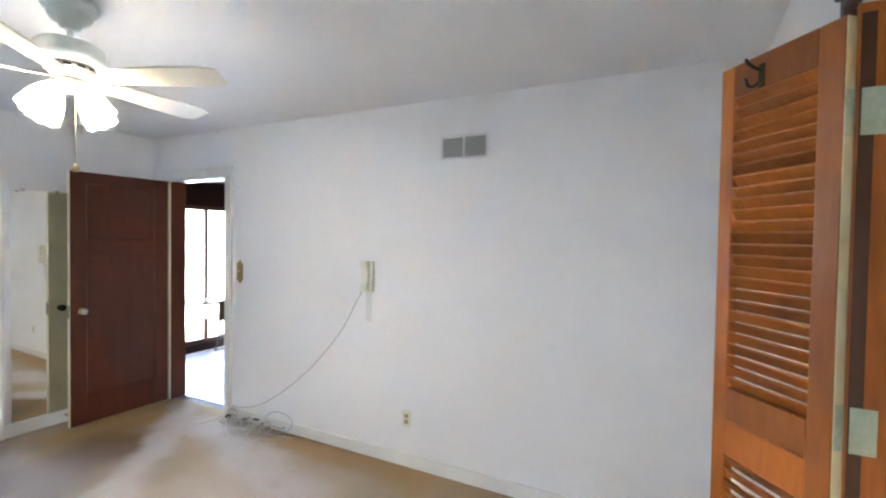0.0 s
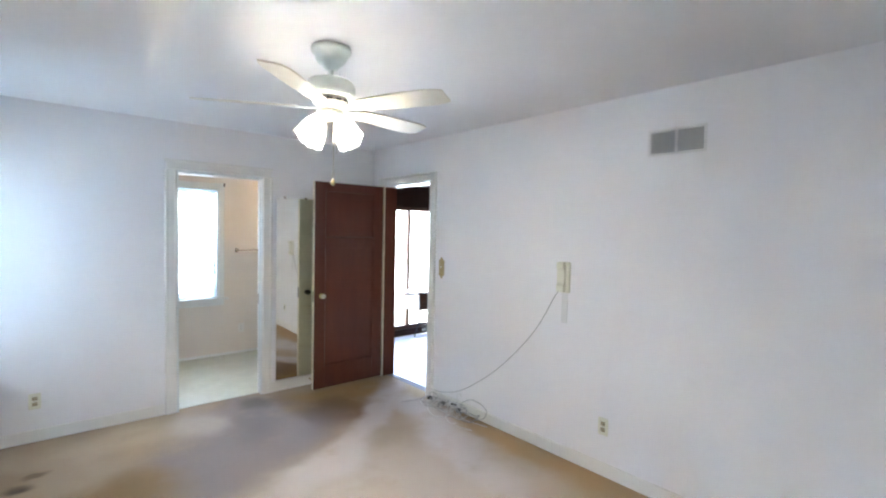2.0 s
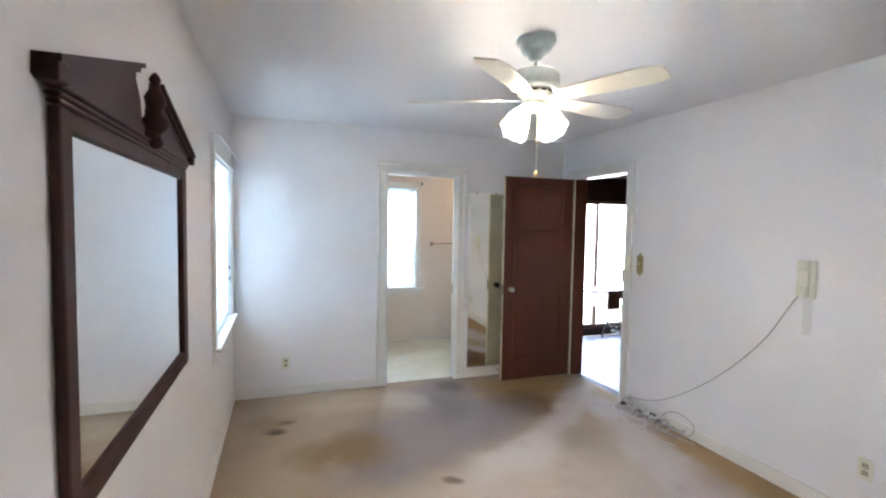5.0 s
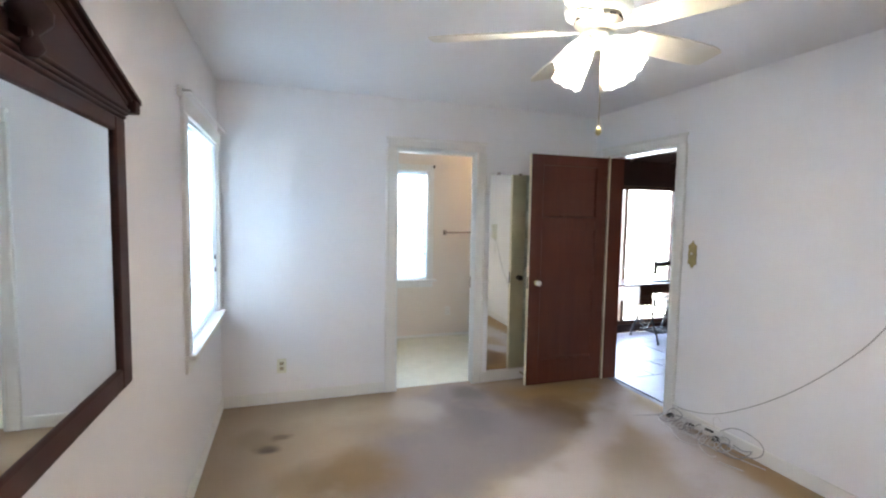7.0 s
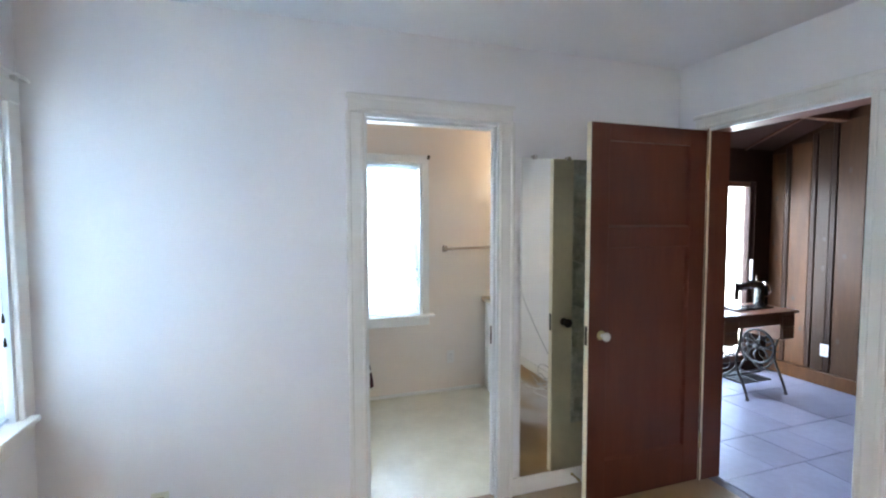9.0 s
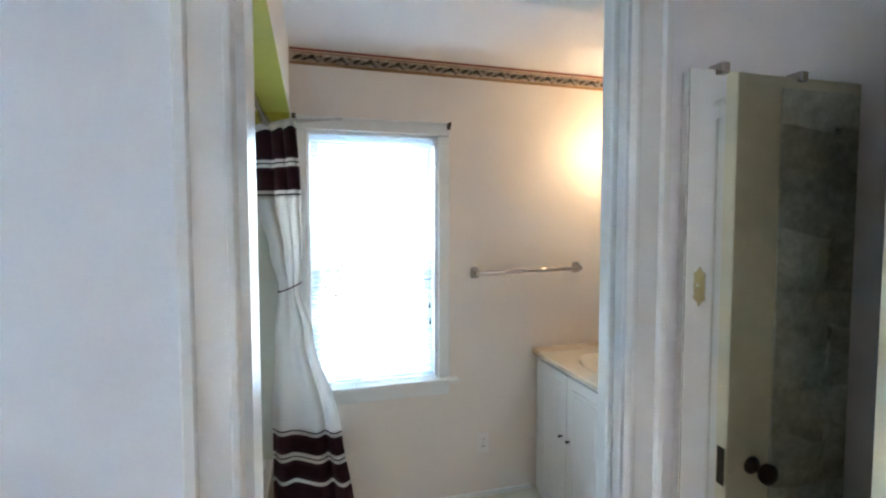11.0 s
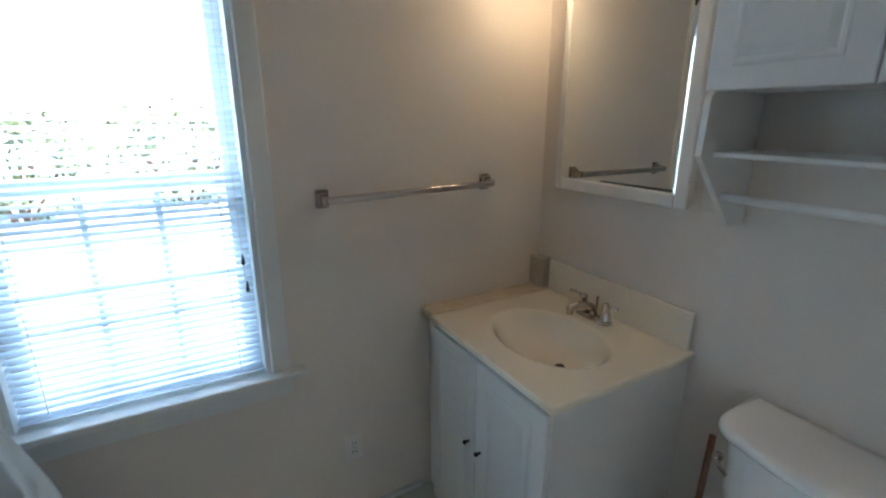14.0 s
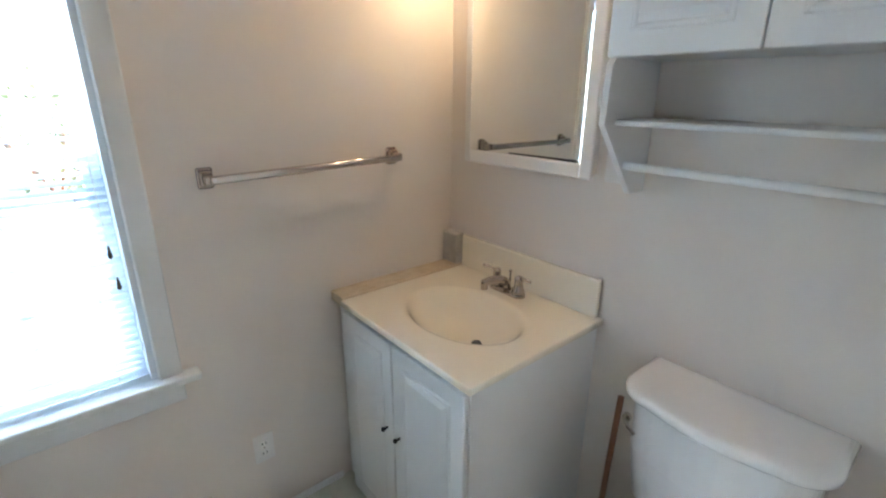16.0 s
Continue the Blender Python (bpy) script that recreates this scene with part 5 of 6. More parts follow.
for k, y in enumerate((5.283, 5.148, 5.012, 4.930)):
    zb = 1.988
    part("socket", lathe(B(), [(0.021, 0.0), (0.020, 0.016), (0.015, 0.028)], pose(mx - 0.010, y, zb, 0, -90, 0), 16), M_CHROME, bar, at_world=True)
    if k < 3:
        prof = [(0.014, 0.020)] + [(0.041 * math.sin(a), 0.070 - 0.041 * math.cos(a)) for a in [math.radians(d) for d in range(22, 180, 14)]]
        part("lit_globe_bulb" if k == 0 else "globe_bulb", lathe(B(), prof, pose(mx - 0.010, y, zb, 0, -90, 0), 20), M_BULB_ON if k == 0 else M_BULB_OFF, bar, "glowing warm globe bulb" if k == 0 else "unlit opal globe bulb", at_world=True, smooth=True)

# over-toilet wall cabinet with shelf
wc = thing("wall_cabinet", "white two-door wall cabinet with open shelf and towel rail", "cabinet", pose(BX1, 4.43, 1.60))
wy0, wy1, wx = 4.115, 4.745, 2.212
b = B()
box(b, wx + 0.02, BX1 - 0.001, wy0 + 0.016, wy1 - 0.016, 1.600, 1.616)
box(b, wx + 0.02, BX1 - 0.001, wy0 + 0.016, wy1 - 0.016, 2.33, 2.345)
box(b, BX1 - 0.008, BX1 - 0.001, wy0 + 0.016, wy1 - 0.016, 1.616, 2.33)
part("body", b, M_CAB, wc, at_world=True)
for y0, y1 in ((wy0, wy0 + 0.016), (wy1 - 0.016, wy1)):
    out = [(BX1 - 0.001, 2.345), (wx + 0.02, 2.345), (wx + 0.02, 1.60), (wx + 0.006, 1.585), (wx - 0.002, 1.452), (2.372, 1.264), (BX1 - 0.001, 1.262)]
    part("side_panel", prism(B(), out, "y", y0, y1), M_CAB, wc, at_world=True)
yms = 4.432
for y0, y1 in ((wy0 + 0.001, yms - 0.0015), (yms + 0.0015, wy1 - 0.001)):
    raised_door(wc, "door", wx + 0.0195, y0, y1, 1.600, 2.340)
part("shelf", bx(wx + 0.042, BX1 - 0.002, wy0 + 0.016, wy1 - 0.016, 1.449, 1.462, 0.003), M_CAB, wc, at_world=True)
part("towel_rail", tube(B(), [(2.325, wy0 + 0.012, 1.345), (2.325, wy1 - 0.012, 1.345)], 0.0105, 14), M_CAB, wc, at_world=True, smooth=True)

sp2 = thing("switch_plate", "small white plastic switch plate", "switch", pose(BX1, 4.815, 1.33, 0, 0, -90))
part("plate", bx(-0.035, 0.035, -0.006, -0.0005, -0.057, 0.057, 0.002), M_PLATE, sp2)
part("toggle", bx(-0.005, 0.005, -0.015, -0.006, -0.004, 0.012, 0.002), M_PLATE, sp2)

# toilet
to = thing("toilet", "white porcelain toilet with rounded tank lid", "toilet", pose(2.2, 4.38, 0.003))
ty0, ty1 = 4.150, 4.608


def dshape(xf, xb, y0, y1, round_, n=10):
    """A tank outline with a bowed front that looks along -x and round corners."""
    pts = [(xb, y1), (xb, y0)]
    for i in range(n + 1):
        a = math.pi / 2 * i / n
        pts.append((xf + 0.02 + round_ * (1 - math.sin(a)), y0 + round_ * (1 - math.cos(a))))
    for i in range(1, 8):
        u = i / 8
        pts.append((xf + 0.02 - 0.022 * math.sin(math.pi * u), y0 + round_ + (y1 - y0 - 2 * round_) * u))
    for i in range(n + 1):
        a = math.pi / 2 * (1 - i / n)
        pts.append((xf + 0.02 + round_ * (1 - math.sin(a)), y1 - round_ * (1 - math.cos(a))))
    return pts


b = B()
lay = [(0.004, 0.764), (-0.003, 0.767), (-0.006, 0.774), (-0.006, 0.784), (-0.003, 0.792), (0.004, 0.798), (0.016, 0.801), (0.05, 0.803)]
rings = [[b.verts.new((x, y, z)) for x, y in dshape(2.195 + d, 2.432 - d * 0.6, ty0 + d, ty1 - d, 0.09)] for d, z in lay]
for r0, r1 in zip(rings, rings[1:]):
    for i in range(len(r0)):
        b.faces.new((r0[i], r0[(i + 1) % len(r0)], r1[(i + 1) % len(r0)], r1[i]))
b.faces.new(rings[-1])
b.faces.new(rings[0][::-1])
lid = part("tank_lid", b, M_PORC, to, at_world=True, smooth=True)
for f in lid.data.polygons:
    f.use_smooth = len(f.vertices) == 4
b = B()
rings = [[b.verts.new((x, y, z)) for x, y in dshape(2.212 + d, 2.425, ty0 + 0.016 + d, ty1 - 0.016 - d, 0.08)] for d, z in ((0.035, 0.40), (0.02, 0.44), (0.004, 0.60), (0.0, 0.7645))]
for r0, r1 in zip(rings, rings[1:]):
    for i in range(len(r0)):
        b.faces.new((r0[i], r0[(i + 1) % len(r0)], r1[(i + 1) % len(r0)], r1[i]))
b.faces.new(rings[-1])
b.faces.new(rings[0][::-1])
part("tank", b, M_PORC, to, at_world=True)
b = lathe(B(), [(0.012, 0.0), (0.012, 0.012)], pose(2.240, ty1 - 0.03, 0.70, 0, -90, 0), 12)
tube(b, [(2.222, ty1 - 0.03, 0.70), (2.212, ty1 - 0.045, 0.690), (2.207, ty1 - 0.068, 0.680)], 0.0055, 8)
part("flush_lever", b, M_CHROME, to, "chrome flush lever", at_world=True)
b = B()
rr = []
for rx_, ry_, z, sh_ in ((0.12, 0.10, 0.003, 0.10), (0.11, 0.09, 0.10, 0.09), (0.16, 0.13, 0.25, 0.04), (0.225, 0.18, 0.37, 0.0), (0.23, 0.185, 0.40, 0.0)):
    rr.append([b.verts.new((1.985 + sh_ + rx_ * math.cos(2 * math.pi * i / 28), 4.38 + ry_ * math.sin(2 * math.pi * i / 28), z)) for i in range(28)])
for r0, r1 in zip(rr, rr[1:]):
    for i in range(28):
        b.faces.new((r0[i], r0[(i + 1) % 28], r1[(i + 1) % 28], r1[i]))
b.faces.new(rr[-1])
b.faces.new(rr[0][::-1])
box(b, 2.16, 2.42, 4.27, 4.49, 0.25, 0.405, 0.02, 2)
part("bowl", b, M_PORC, to, at_world=True, smooth=True)
b = B()
prism(b, [(1.985 + 0.235 * math.cos(2 * math.pi * i / 32), 4.38 + 0.19 * math.sin(2 * math.pi * i / 32)) for i in range(32)], "z", 0.402, 0.435)
part("seat_lid", b, M_PORC, to, "closed white seat lid", at_world=True)

# plunger
pl = thing("plunger", "plunger with wooden handle beside the toilet", "plunger", pose(2.345, 4.675, 0.003))
part("handle", tube(B(), [(0.0, 0.0, 0.09), (0.0, -0.02, 0.665)], 0.0095, 10), M_STICK, pl, smooth=True)
part("cup", lathe(B(), [(0.062, 0.0), (0.066, 0.012), (0.058, 0.045), (0.030, 0.078), (0.014, 0.10)], None, 20), M_RUBBER, pl, smooth=True)

# tub, curtain rod, curtain
tub = thing("bathtub", "white enamel alcove bathtub", "bathtub", pose(0.05, 4.79, 0.003))
b = B()
box(b, 0.40, 0.44, BY0 + 0.004, BY1 - 0.01, 0.004, 0.38, 0.008, 2)
box(b, BX0 + 0.010, 0.41, BY0 + 0.004, BY1 - 0.01, 0.10, 0.14)
box(b, BX0 + 0.010, BX0 + 0.07, BY0 + 0.004, BY1 - 0.01, 0.14, 0.385, 0.01, 2)
box(b, BX0 + 0.05, 0.41, BY0 + 0.004, BY0 + 0.10, 0.13, 0.384, 0.01, 2)
box(b, BX0 + 0.05, 0.41, BY1 - 0.11, BY1 - 0.01, 0.13, 0.384, 0.01, 2)
box(b, BX0 + 0.02, 0.40, BY0 + 0.01, BY1 - 0.02, 0.003, 0.10)
part("basin", b, M_TUB, tub, at_world=True)
rodz, rodx = 2.022, 0.448
sr = thing("shower_rod", "chrome shower curtain rod across the tub", "rod", pose(rodx, 4.79, rodz))
part("rod", tube(B(), [(rodx, BY0 + 0.002, rodz), (rodx, BY1 - 0.005, rodz)], 0.0125, 14), M_CHROME, sr, at_world=True, smooth=True)
for y in (BY0 + 0.004, BY1 - 0.008):
    part("flange", lathe(B(), [(0.028, -0.004), (0.026, 0.004), (0.015, 0.006)], pose(rodx, y, rodz, 90), 18), M_CHROME, sr, at_world=True)
soap = thing("soap_dish", "small white soap dish on the shower wall", "soap dish", pose(0.10, BY1 - 0.008, 1.60))
part("dish", box(bx(0.055, 0.125, BY1 - 0.022, BY1 - 0.0085, 1.565, 1.625, 0.006, 2), 0.065, 0.115, BY1 - 0.045, BY1 - 0.020, 1.570, 1.582, 0.004), M_SURROUND, soap, at_world=True)
part("knob", lathe(B(), [(0.010, 0), (0.013, 0.012), (0.006, 0.018)], pose(0.077, BY1 - 0.022, 1.60, 90), 12), M_CHROME, soap, at_world=True)


def lerp_rows(rows, z):
    for (z0, *a), (z1, *c) in zip(rows, rows[1:]):
        if z1 <= z <= z0:
            t = (z0 - z) / (z0 - z1)
            t = t * t * (3 - 2 * t)
            return [p + (q - p) * t for p, q in zip(a, c)]
    return rows[-1][1:]


# height: centre x, centre y, half width x, half width y, fold depth
CURTAIN = [(2.03, 0.475, 5.37, 0.113, 0.13, 0.022), (1.70, 0.490, 5.37, 0.114, 0.10, 0.024), (1.42, 0.525, 5.39, 0.075, 0.05, 0.015), (1.262, 0.537, 5.40, 0.050, 0.03, 0.010),
           (1.05, 0.555, 5.38, 0.090, 0.05, 0.014), (0.60, 0.605, 5.36, 0.160, 0.06, 0.020), (0.17, 0.630, 5.35, 0.190, 0.07, 0.028)]
cur = thing("shower_curtain", "white shower curtain with burgundy bands, tied back", "curtain", pose(0.55, 5.38, 0.17))


def curtain_band(name, zt_, zb_, material, off=0.0, label=""):
    b = B()
    nz, nu = max(2, int((zt_ - zb_) / 0.025)), 90
    rows = []
    for j in range(nz + 1):
        z = zt_ + (zb_ - zt_) * j / nz
        cxx, cyy, wx_, wy_, amp = lerp_rows(CURTAIN, z)
        row = []
        for i in range(nu + 1):
            u = i / nu
            ph_ = 2 * math.pi * (3.2 * u + 0.25 * math.sin(6 * u + z))
            x = cxx + wx_ * (2 * u - 1) + 0.25 * amp * math.cos(ph_ * 1.0)
            y = cyy + wy_ * (1 - 2 * u) * 0.9 + amp * math.sin(ph_) * (0.8 + 0.3 * math.sin(9 * u + 3 * z)) - off
            row.append(b.verts.new((x, y, z + 0.006 * math.cos(ph_) * (1 if z > 1.9 else 0))))
        rows.append(row)
    for a, c in zip(rows, rows[1:]):
        for i in range(nu):
            b.faces.new((a[i], a[i + 1], c[i + 1], c[i]))
    bmesh.ops.solidify(b, geom=list(b.faces), thickness=0.0015)
    return part(name, b, material, cur, label, at_world=True, smooth=True)


for zt_, zb_, nm, mt in ((2.035, 1.985, "header_band", M_CLOTH), (1.985, 1.977, "piping", M_BLACKC), (1.977, 1.852, "burgundy_band", M_BURG), (1.852, 1.838, "white_stripe", M_CLOTH),
                         (1.838, 1.832, "piping", M_BLACKC), (1.832, 1.816, "white_stripe", M_CLOTH), (1.816, 1.712, "burgundy_band", M_BURG), (1.712, 1.696, "white_stripe", M_CLOTH),
                         (1.696, 1.688, "piping", M_BLACKC), (1.688, 0.580, "white_body", M_CLOTH), (0.580, 0.573, "piping", M_BLACKC), (0.573, 0.556, "white_stripe", M_CLOTH), (0.556, 0.47, "burgundy_band", M_BURG),
                         (0.47, 0.452, "white_stripe", M_CLOTH), (0.452, 0.446, "piping", M_BLACKC), (0.446, 0.43, "white_stripe", M_CLOTH), (0.43, 0.34, "burgundy_band", M_BURG), (0.34, 0.322, "white_stripe", M_CLOTH), (0.322, 0.205, "burgundy_band", M_BURG), (0.205, 0.185, "white_stripe", M_CLOTH)):
    curtain_band(nm, zt_, zb_, mt)
pts = [(0.538 + 0.053 * math.cos(a), 5.40 + 0.050 * math.sin(a), 1.262 + 0.022 * math.cos(a)) for a in [2 * math.pi * i / 28 for i in range(29)]]
part("tie_cord", tube(B(), pts, 0.0035, 6), M_JAMB, cur, "thin dark tie cord", at_world=True)
for k in range(6):
    y = 5.25 + 0.05 * k
    pts = [(rodx + 0.020 * math.cos(a), y, rodz - 0.004 + 0.020 * math.sin(a)) for a in [2 * math.pi * i / 16 for i in range(17)]]
    part("curtain_ring", tube(B(), pts, 0.0018, 5), M_CHROME, cur, at_world=True)

# ---- den things ----
# plank wall: knotty pine boards of uneven width, with V-joints and dark knots
rng = random.Random(11)
y = DY - 0.004
planks = []
widths = (0.14, 0.05, 0.19, 0.05, 0.12, 0.05, 0.22, 0.05, 0.16, 0.05, 0.20, 0.05, 0.13)
k = 0
while y > 2.2:
    w = widths[k % len(widths)]
    proud = 0.012 if w > 0.06 else 0.020
    b = bx(DX + 0.012 - proud, DX + 0.0115, y - w + 0.004, y, 0.13, 2.2 + (DY - y) * 0.37, 0.006)
    part("plank", b, M_PINE if w > 0.06 else M_PINE_DARK, wall_panel)
    if w > 0.1:
        for j in range(3):
            kz = rng.uniform(0.3, 2.2)
            ky = y - w * rng.uniform(0.25, 0.75)
            kb = B()
            prism(kb, [(ky + 0.016 * math.cos(a) * rng.uniform(0.7, 1.2), kz + 0.026 * math.sin(a) * rng.uniform(0.7, 1.2)) for a in [2 * math.pi * i / 10 for i in range(10)]], "x", DX - 0.0012, DX + 0.0005)
            part("knot", kb, M_KNOT, wall_panel)
    y -= w
    k += 1
setting("baseboard_den_east", bx(DX - 0.022, DX + 0.011, 2.2, DY - 0.002, 0, 0.125, 0.006), M_PINE, "pine baseboard")
do = outlet("white duplex outlet on the knotty pine wall", pose(DX - 0.008, 4.517, 0.335, 0, 0, -90), M_PLATE)

# window wall frames: two big panes and a sliding door edge
dwn = thing("window_3", "large den window with dark wooden frame", "window", pose(3.7, DY, 0.1), kind="structure")
for x0, x1 in ((DW[0], DW[0] + 0.05), (3.815, 3.865), (DW[1] - 0.05, DW[1])):
    part("window_frame", bx(x0, x1, DY + 0.02, DY + 0.09, DW[2], DW[3], 0.004), M_DENWOOD if x0 != 3.815 else M_JAMB, dwn, at_world=True)
for z0, z1 in ((DW[2], DW[2] + 0.06), (DW[3] - 0.05, DW[3])):
    part("window_rail", bx(DW[0] + 0.05, DW[1] - 0.05, DY + 0.021, DY + 0.089, z0, z1, 0.004), M_JAMB, dwn, at_world=True)
for x0, x1 in ((DW[0] + 0.05, 3.815), (3.865, DW[1] - 0.05)):
    p = part("pane", bx(x0, x1, DY + 0.052, DY + 0.058, DW[2] + 0.06, DW[3] - 0.05), M_GLASS, dwn, at_world=True)
    p.visible_shadow = False
part("door_pull", bx(DW[1] - 0.03, DW[1] - 0.012, DY - 0.012, DY + 0.02, 0.93, 1.14, 0.004), M_PLATE, dwn, "white door pull", at_world=True)

# ceiling beams
for y in (4.45, 3.65, 2.85):
    setting("ceiling_beam_den", bx(2.60, DX + 0.01, y - 0.04, y + 0.04, den_roof(y) - 0.07, den_roof(y) + 0.02, 0.006), M_JAMB, "dark wooden ceiling beam")
for x in (3.2, 3.85, 4.5):
    b = prism(B(), [(DY, den_roof(DY) - 0.012), (2.0, den_roof(2.0) - 0.012), (2.0, den_roof(2.0) + 0.01), (DY, den_roof(DY) + 0.01)], "x", x - 0.018, x + 0.018)
    setting("ceiling_batten_den", b, M_JAMB, "dark wooden ceiling batten")

# treadle sewing machine
sm = thing("treadle_sewing_table", "antique treadle sewing table with iron legs and drawers", "sewing table", pose(4.0, 4.72, 0.0))
sx0, sx1, sy0, sy1, sz = 3.40, 4.48, 4.50, 4.93, 0.735
part("tabletop", bx(3.72, sx1, sy0, sy1, sz - 0.025, sz, 0.006, 2), M_TABLE, sm, at_world=True)
part("open_leaf", bx(3.25, 3.716, sy0 + 0.01, sy1 - 0.01, sz - 0.024, sz - 0.001, 0.005, 2), M_TABLE, sm, "folded-out leaf", at_world=True)
part("apron", bx(3.80, 4.40, sy0 + 0.03, sy0 + 0.05, sz - 0.12, sz - 0.025, 0.003), M_TABLE, sm, at_world=True)
for x0, x1 in ((3.60, 3.785), (4.285, 4.455)):
    dr = part("drawer_case", bx(x0, x1, sy0 + 0.02, sy1 - 0.03, sz - 0.255, sz - 0.026, 0.004), M_TABLE, sm, at_world=True)
    for z in (sz - 0.145, sz - 0.25):
        d = part("drawer_front", bx(x0 + 0.012, x1 - 0.012, sy0 + 0.008, sy0 + 0.0195, z + 0.004, z + 0.098, 0.004), M_TABLE, dr, at_world=True)
for x in (3.86, 4.32):
    b = B()
    for y, yy in ((sy0 - 0.02, sy0 + 0.05), (sy1 + 0.02, sy1 - 0.05)):
        tube(b, curve_points([(x, y, 0.012), (x, y + (yy - y) * 0.4, 0.10), (x, yy + (yy - y) * 0.6, 0.30), (x, yy + (yy - y) * 0.2, 0.50), (x, yy, sz - 0.03)], 24), 0.011, 7)
        tube(b, curve_points([(x, yy + (yy - y) * 0.2, 0.50), (x, 4.715 + (yy - 4.715) * 0.3, 0.42), (x, 4.715, 0.50), (x, 4.715 - (yy - 4.715) * 0.25, 0.58), (x, 4.715, 0.66)], 18), 0.007, 6)
        tube(b, curve_points([(x, yy + (yy - y) * 0.5, 0.28), (x, 4.715 + (yy - 4.715) * 0.4, 0.20), (x, 4.715, 0.16)], 12), 0.009, 6)
        lathe(b, [(0.014, -0.004), (0.016, 0.006), (0.012, 0.02)], pose(x, y, 0.005), 10)
    for z in (0.36, 0.62):
        tube(b, [(x, sy0 + 0.06, z), (x, sy1 - 0.06, z)], 0.007, 6)
    ringp = [(x, 4.715 + 0.065 * math.cos(a), 0.28 + 0.065 * math.sin(a)) for a in [2 * math.pi * i / 20 for i in range(21)]]
    tube(b, ringp, 0.006, 6)
    part("iron_leg", b, M_IRON, sm, "scrolled black cast-iron leg", at_world=True, smooth=True)
b = B()
tube(b, [(3.86, 4.86, 0.20), (4.32, 4.60, 0.52)], 0.008, 6)
tube(b, [(4.32, 4.86, 0.20), (3.86, 4.60, 0.52)], 0.008, 6)
tube(b, [(3.86, 4.715, 0.14), (4.32, 4.715, 0.14)], 0.009, 6)
part("cross_brace", b, M_IRON, sm, at_world=True, smooth=True)
b = B()
tube(b, [(4.20, 4.66 + 0.15 * math.cos(a), 0.40 + 0.15 * math.sin(a)) for a in [2 * math.pi * i / 32 for i in range(33)]], 0.011, 7)
for k in range(5):
    a = 2 * math.pi * k / 5 + 0.3
    tube(b, curve_points([(4.20, 4.66, 0.40), (4.20, 4.66 + 0.08 * math.cos(a + 0.3), 0.40 + 0.08 * math.sin(a + 0.3)), (4.20, 4.66 + 0.145 * math.cos(a), 0.40 + 0.145 * math.sin(a))], 8), 0.006, 6)
lathe(b, [(0.022, -0.02), (0.022, 0.02)], pose(4.20, 4.66, 0.40, 0, 90, 0), 12)
part("flywheel", b, M_IRON, sm, "spoked iron drive wheel", at_world=True, smooth=True)
b = B()
for k in range(8):
    box(b, 3.92, 4.26, 4.575 + k * 0.036, 4.590 + k * 0.036, 0.105, 0.117, 0.002)
for x in (3.92, 4.09, 4.25):
    box(b, x, x + 0.014, 4.57, 4.86, 0.102, 0.120, 0.002)
part("treadle", b, M_IRON, sm, at_world=True)

head = thing("sewing_machine", "black enamelled antique sewing machine head", "sewing machine", pose(4.14, 4.72, sz))
part("bed_plate", bx(3.92, 4.36, 4.64, 4.80, sz + 0.001, sz + 0.018, 0.006, 2), M_ENAMEL, head, at_world=True)
b = B()
box(b, 4.245, 4.315, 4.685, 4.755, sz + 0.018, sz + 0.21, 0.022, 3)
arm_pts = curve_points([(4.30, 4.72, sz + 0.20), (4.20, 4.72, sz + 0.215), (4.08, 4.72, sz + 0.205), (3.98, 4.72, sz + 0.20)], 16)
tube(b, arm_pts, 0.034, 14)
part("arm", b, M_ENAMEL, head, at_world=True, smooth=True)
nh = part("needle_head", bx(3.945, 3.995, 4.69, 4.75, sz + 0.085, sz + 0.245, 0.010, 2), M_ENAMEL, head, at_world=True)
part("face_plate", bx(3.939, 3.945, 4.695, 4.745, sz + 0.10, sz + 0.235, 0.002), M_CHROME, nh, "nickel face plate", at_world=True)
part("needle_bar", tube(B(), [(3.968, 4.72, sz + 0.02), (3.968, 4.72, sz + 0.27)], 0.005, 8), M_CHROME, nh, at_world=True)
part("hand_wheel", lathe(B(), [(0.030, -0.004), (0.066, -0.006), (0.070, 0.004), (0.066, 0.014), (0.030, 0.012)], pose(4.335, 4.72, sz + 0.165, 0, 90, 0), 28), M_CHROME, head, "nickel hand wheel", at_world=True, smooth=True)
part("spool_pin", tube(B(), [(4.24, 4.72, sz + 0.23), (4.24, 4.72, sz + 0.30)], 0.003, 6), M_CHROME, head, at_world=True)

# ---- outdoors beyond the windows ----
rng = random.Random(7)


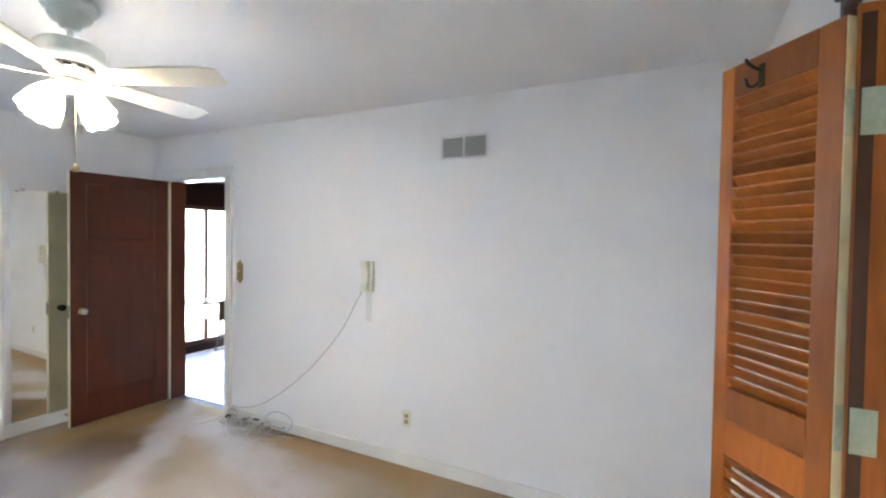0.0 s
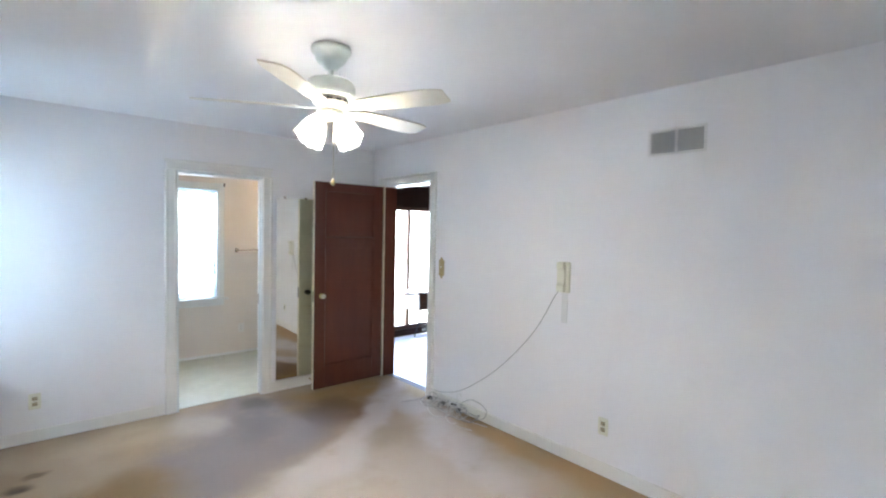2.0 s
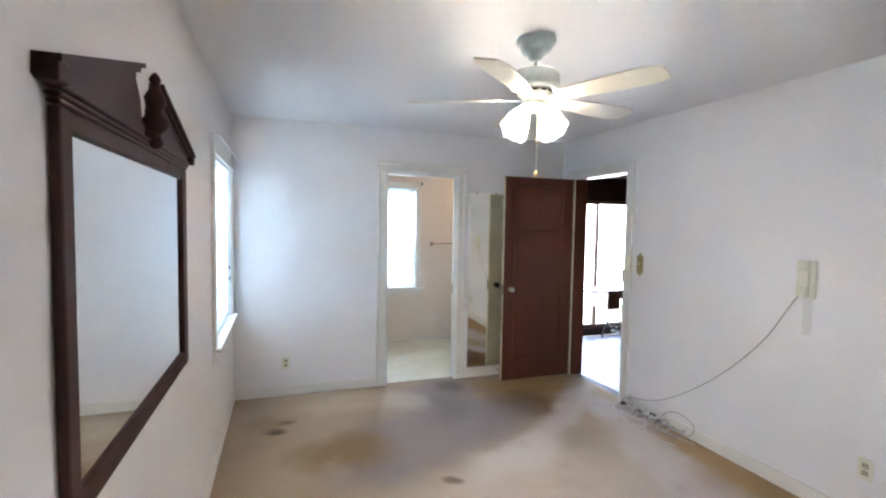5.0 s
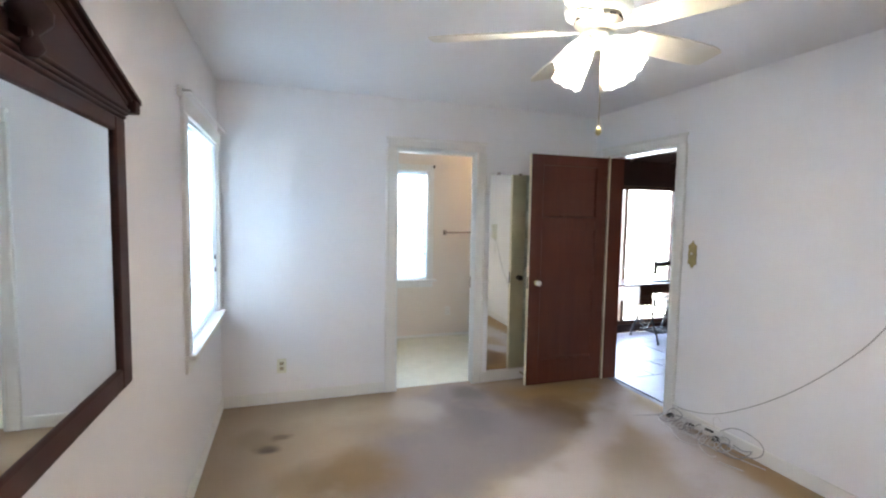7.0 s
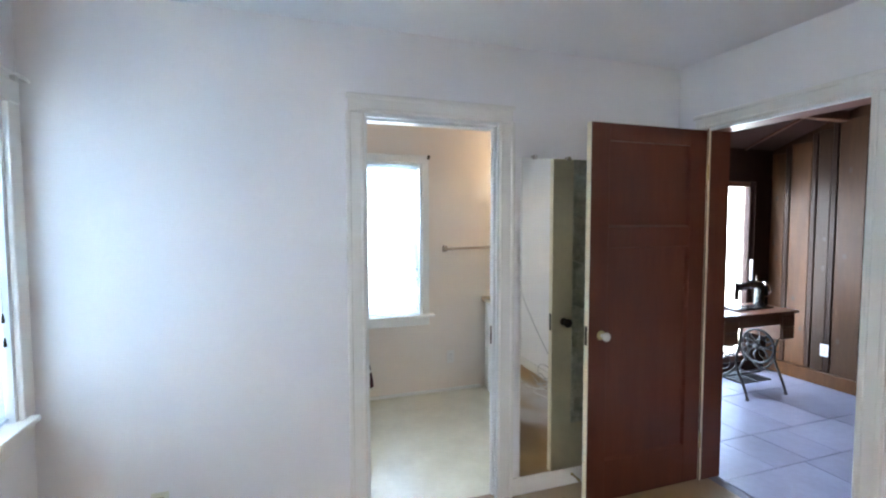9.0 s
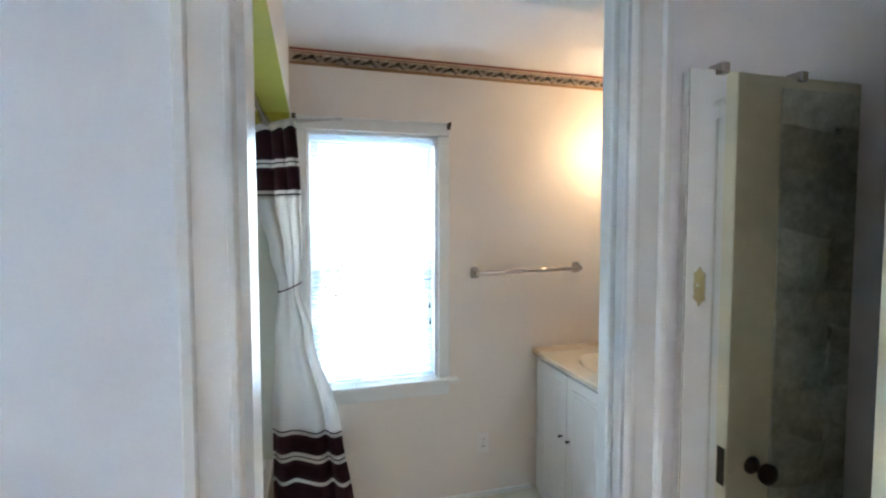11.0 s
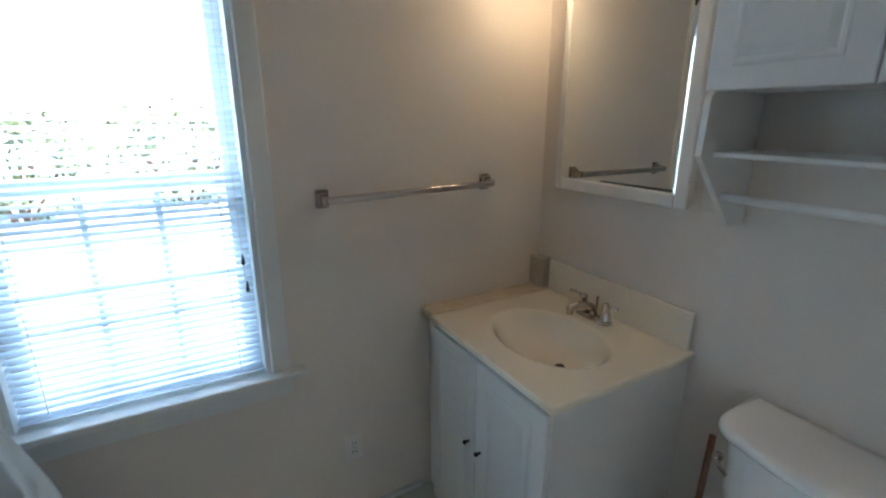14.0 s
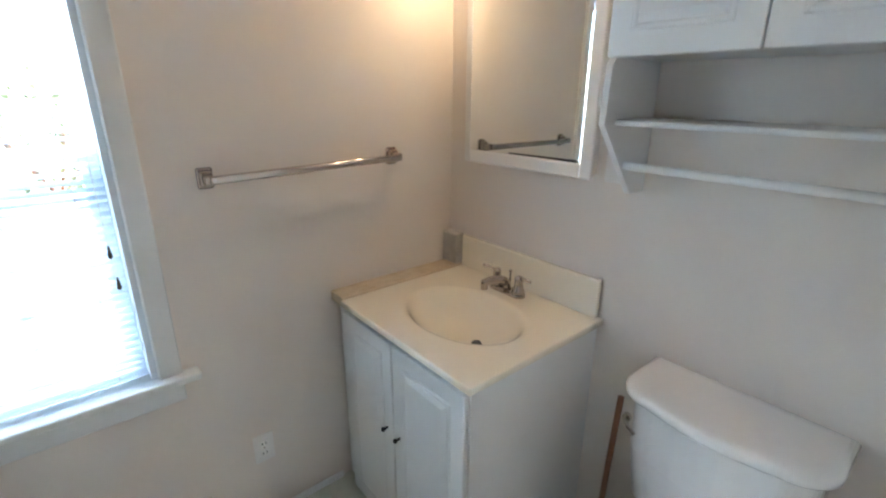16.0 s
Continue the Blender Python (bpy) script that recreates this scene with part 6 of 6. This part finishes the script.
def shrub(label, cx, cy, cz, rx, ry, rz, n, size):
    sh_ = thing("shrub", label, "shrub", pose(cx, cy, -0.42), group="yard shrubs")
    b = B()
    for k in range(5):
        a = 2 * math.pi * k / 5
        tube(b, [(cx + 0.1 * math.cos(a), cy + 0.1 * math.sin(a), -0.43), (cx + rx * 0.5 * math.cos(a), cy + ry * 0.5 * math.sin(a), cz)], 0.03, 6)
    part("stems", b, M_JAMB, sh_, at_world=True)
    vs, fs = [], []
    for k in range(n):
        u, v, w = rng.gauss(0, 1), rng.gauss(0, 1), rng.gauss(0, 1)
        q = math.sqrt(u * u + v * v + w * w) or 1
        r = rng.uniform(0.45, 1.05)
        p = Vector((cx + rx * u / q * r, cy + ry * v / q * r, max(-0.35, cz + rz * w / q * r)))
        a, t = rng.uniform(0, 6.3), rng.uniform(-0.9, 0.9)
        d = Vector((math.cos(a) * math.cos(t), math.sin(a) * math.cos(t), math.sin(t))) * size * rng.uniform(0.6, 1.3)
        e = d.cross(Vector((rng.uniform(-1, 1), rng.uniform(-1, 1), 1))).normalized() * size * 0.35
        i = len(vs)
        vs += [p - d, p + e, p + d, p - e]
        fs.append((i, i + 1, i + 2, i + 3))
    me = bpy.data.meshes.new("leaves")
    me.from_pydata([tuple(v) for v in vs], [], fs)
    me.materials.append(M_LEAF)
    ob = new("leaves", me)
    ob.parent = sh_
    ob.matrix_basis = PLACES[sh_].inverted()
    tagged(ob, kind="stuff")


for cx_, cy_, rx_, rz_ in ((-1.6, 15.5, 1.6, 1.1), (1.2, 16.2, 1.8, 1.3), (4.4, 15.4, 1.7, 1.1), (7.4, 16.6, 1.8, 1.6)):
    shrub("leafy green garden shrub in the sunlit yard", cx_, cy_, 0.75, rx_, 1.0, rz_, 900, 0.12)

# ---- floor pieces, last ----
rng = random.Random(3)
y = DY
row = 0
while y > 0.55:
    h = rng.choice((0.38, 0.46, 0.55, 0.61))
    x = 2.59
    while x < DX - 0.02:
        w = rng.choice((0.30, 0.42, 0.55, 0.68))
        if DX - (x + w) < 0.2:
            w = DX - x
        b = bx(x + 0.0025, x + w - 0.0025, max(y - h, 0.5) + 0.0025, y - 0.0025, -0.012, rng.uniform(-0.001, 0.001), 0.002)
        for v in b.verts:
            if 2.7 < v.co.x < DX - 0.1:
                v.co.x += 0.010 * math.sin(9.0 * v.co.y + 3 * row)
        part("slate_tile", b, M_SLATE, den_floor)
        x += w
    y -= h
    row += 1
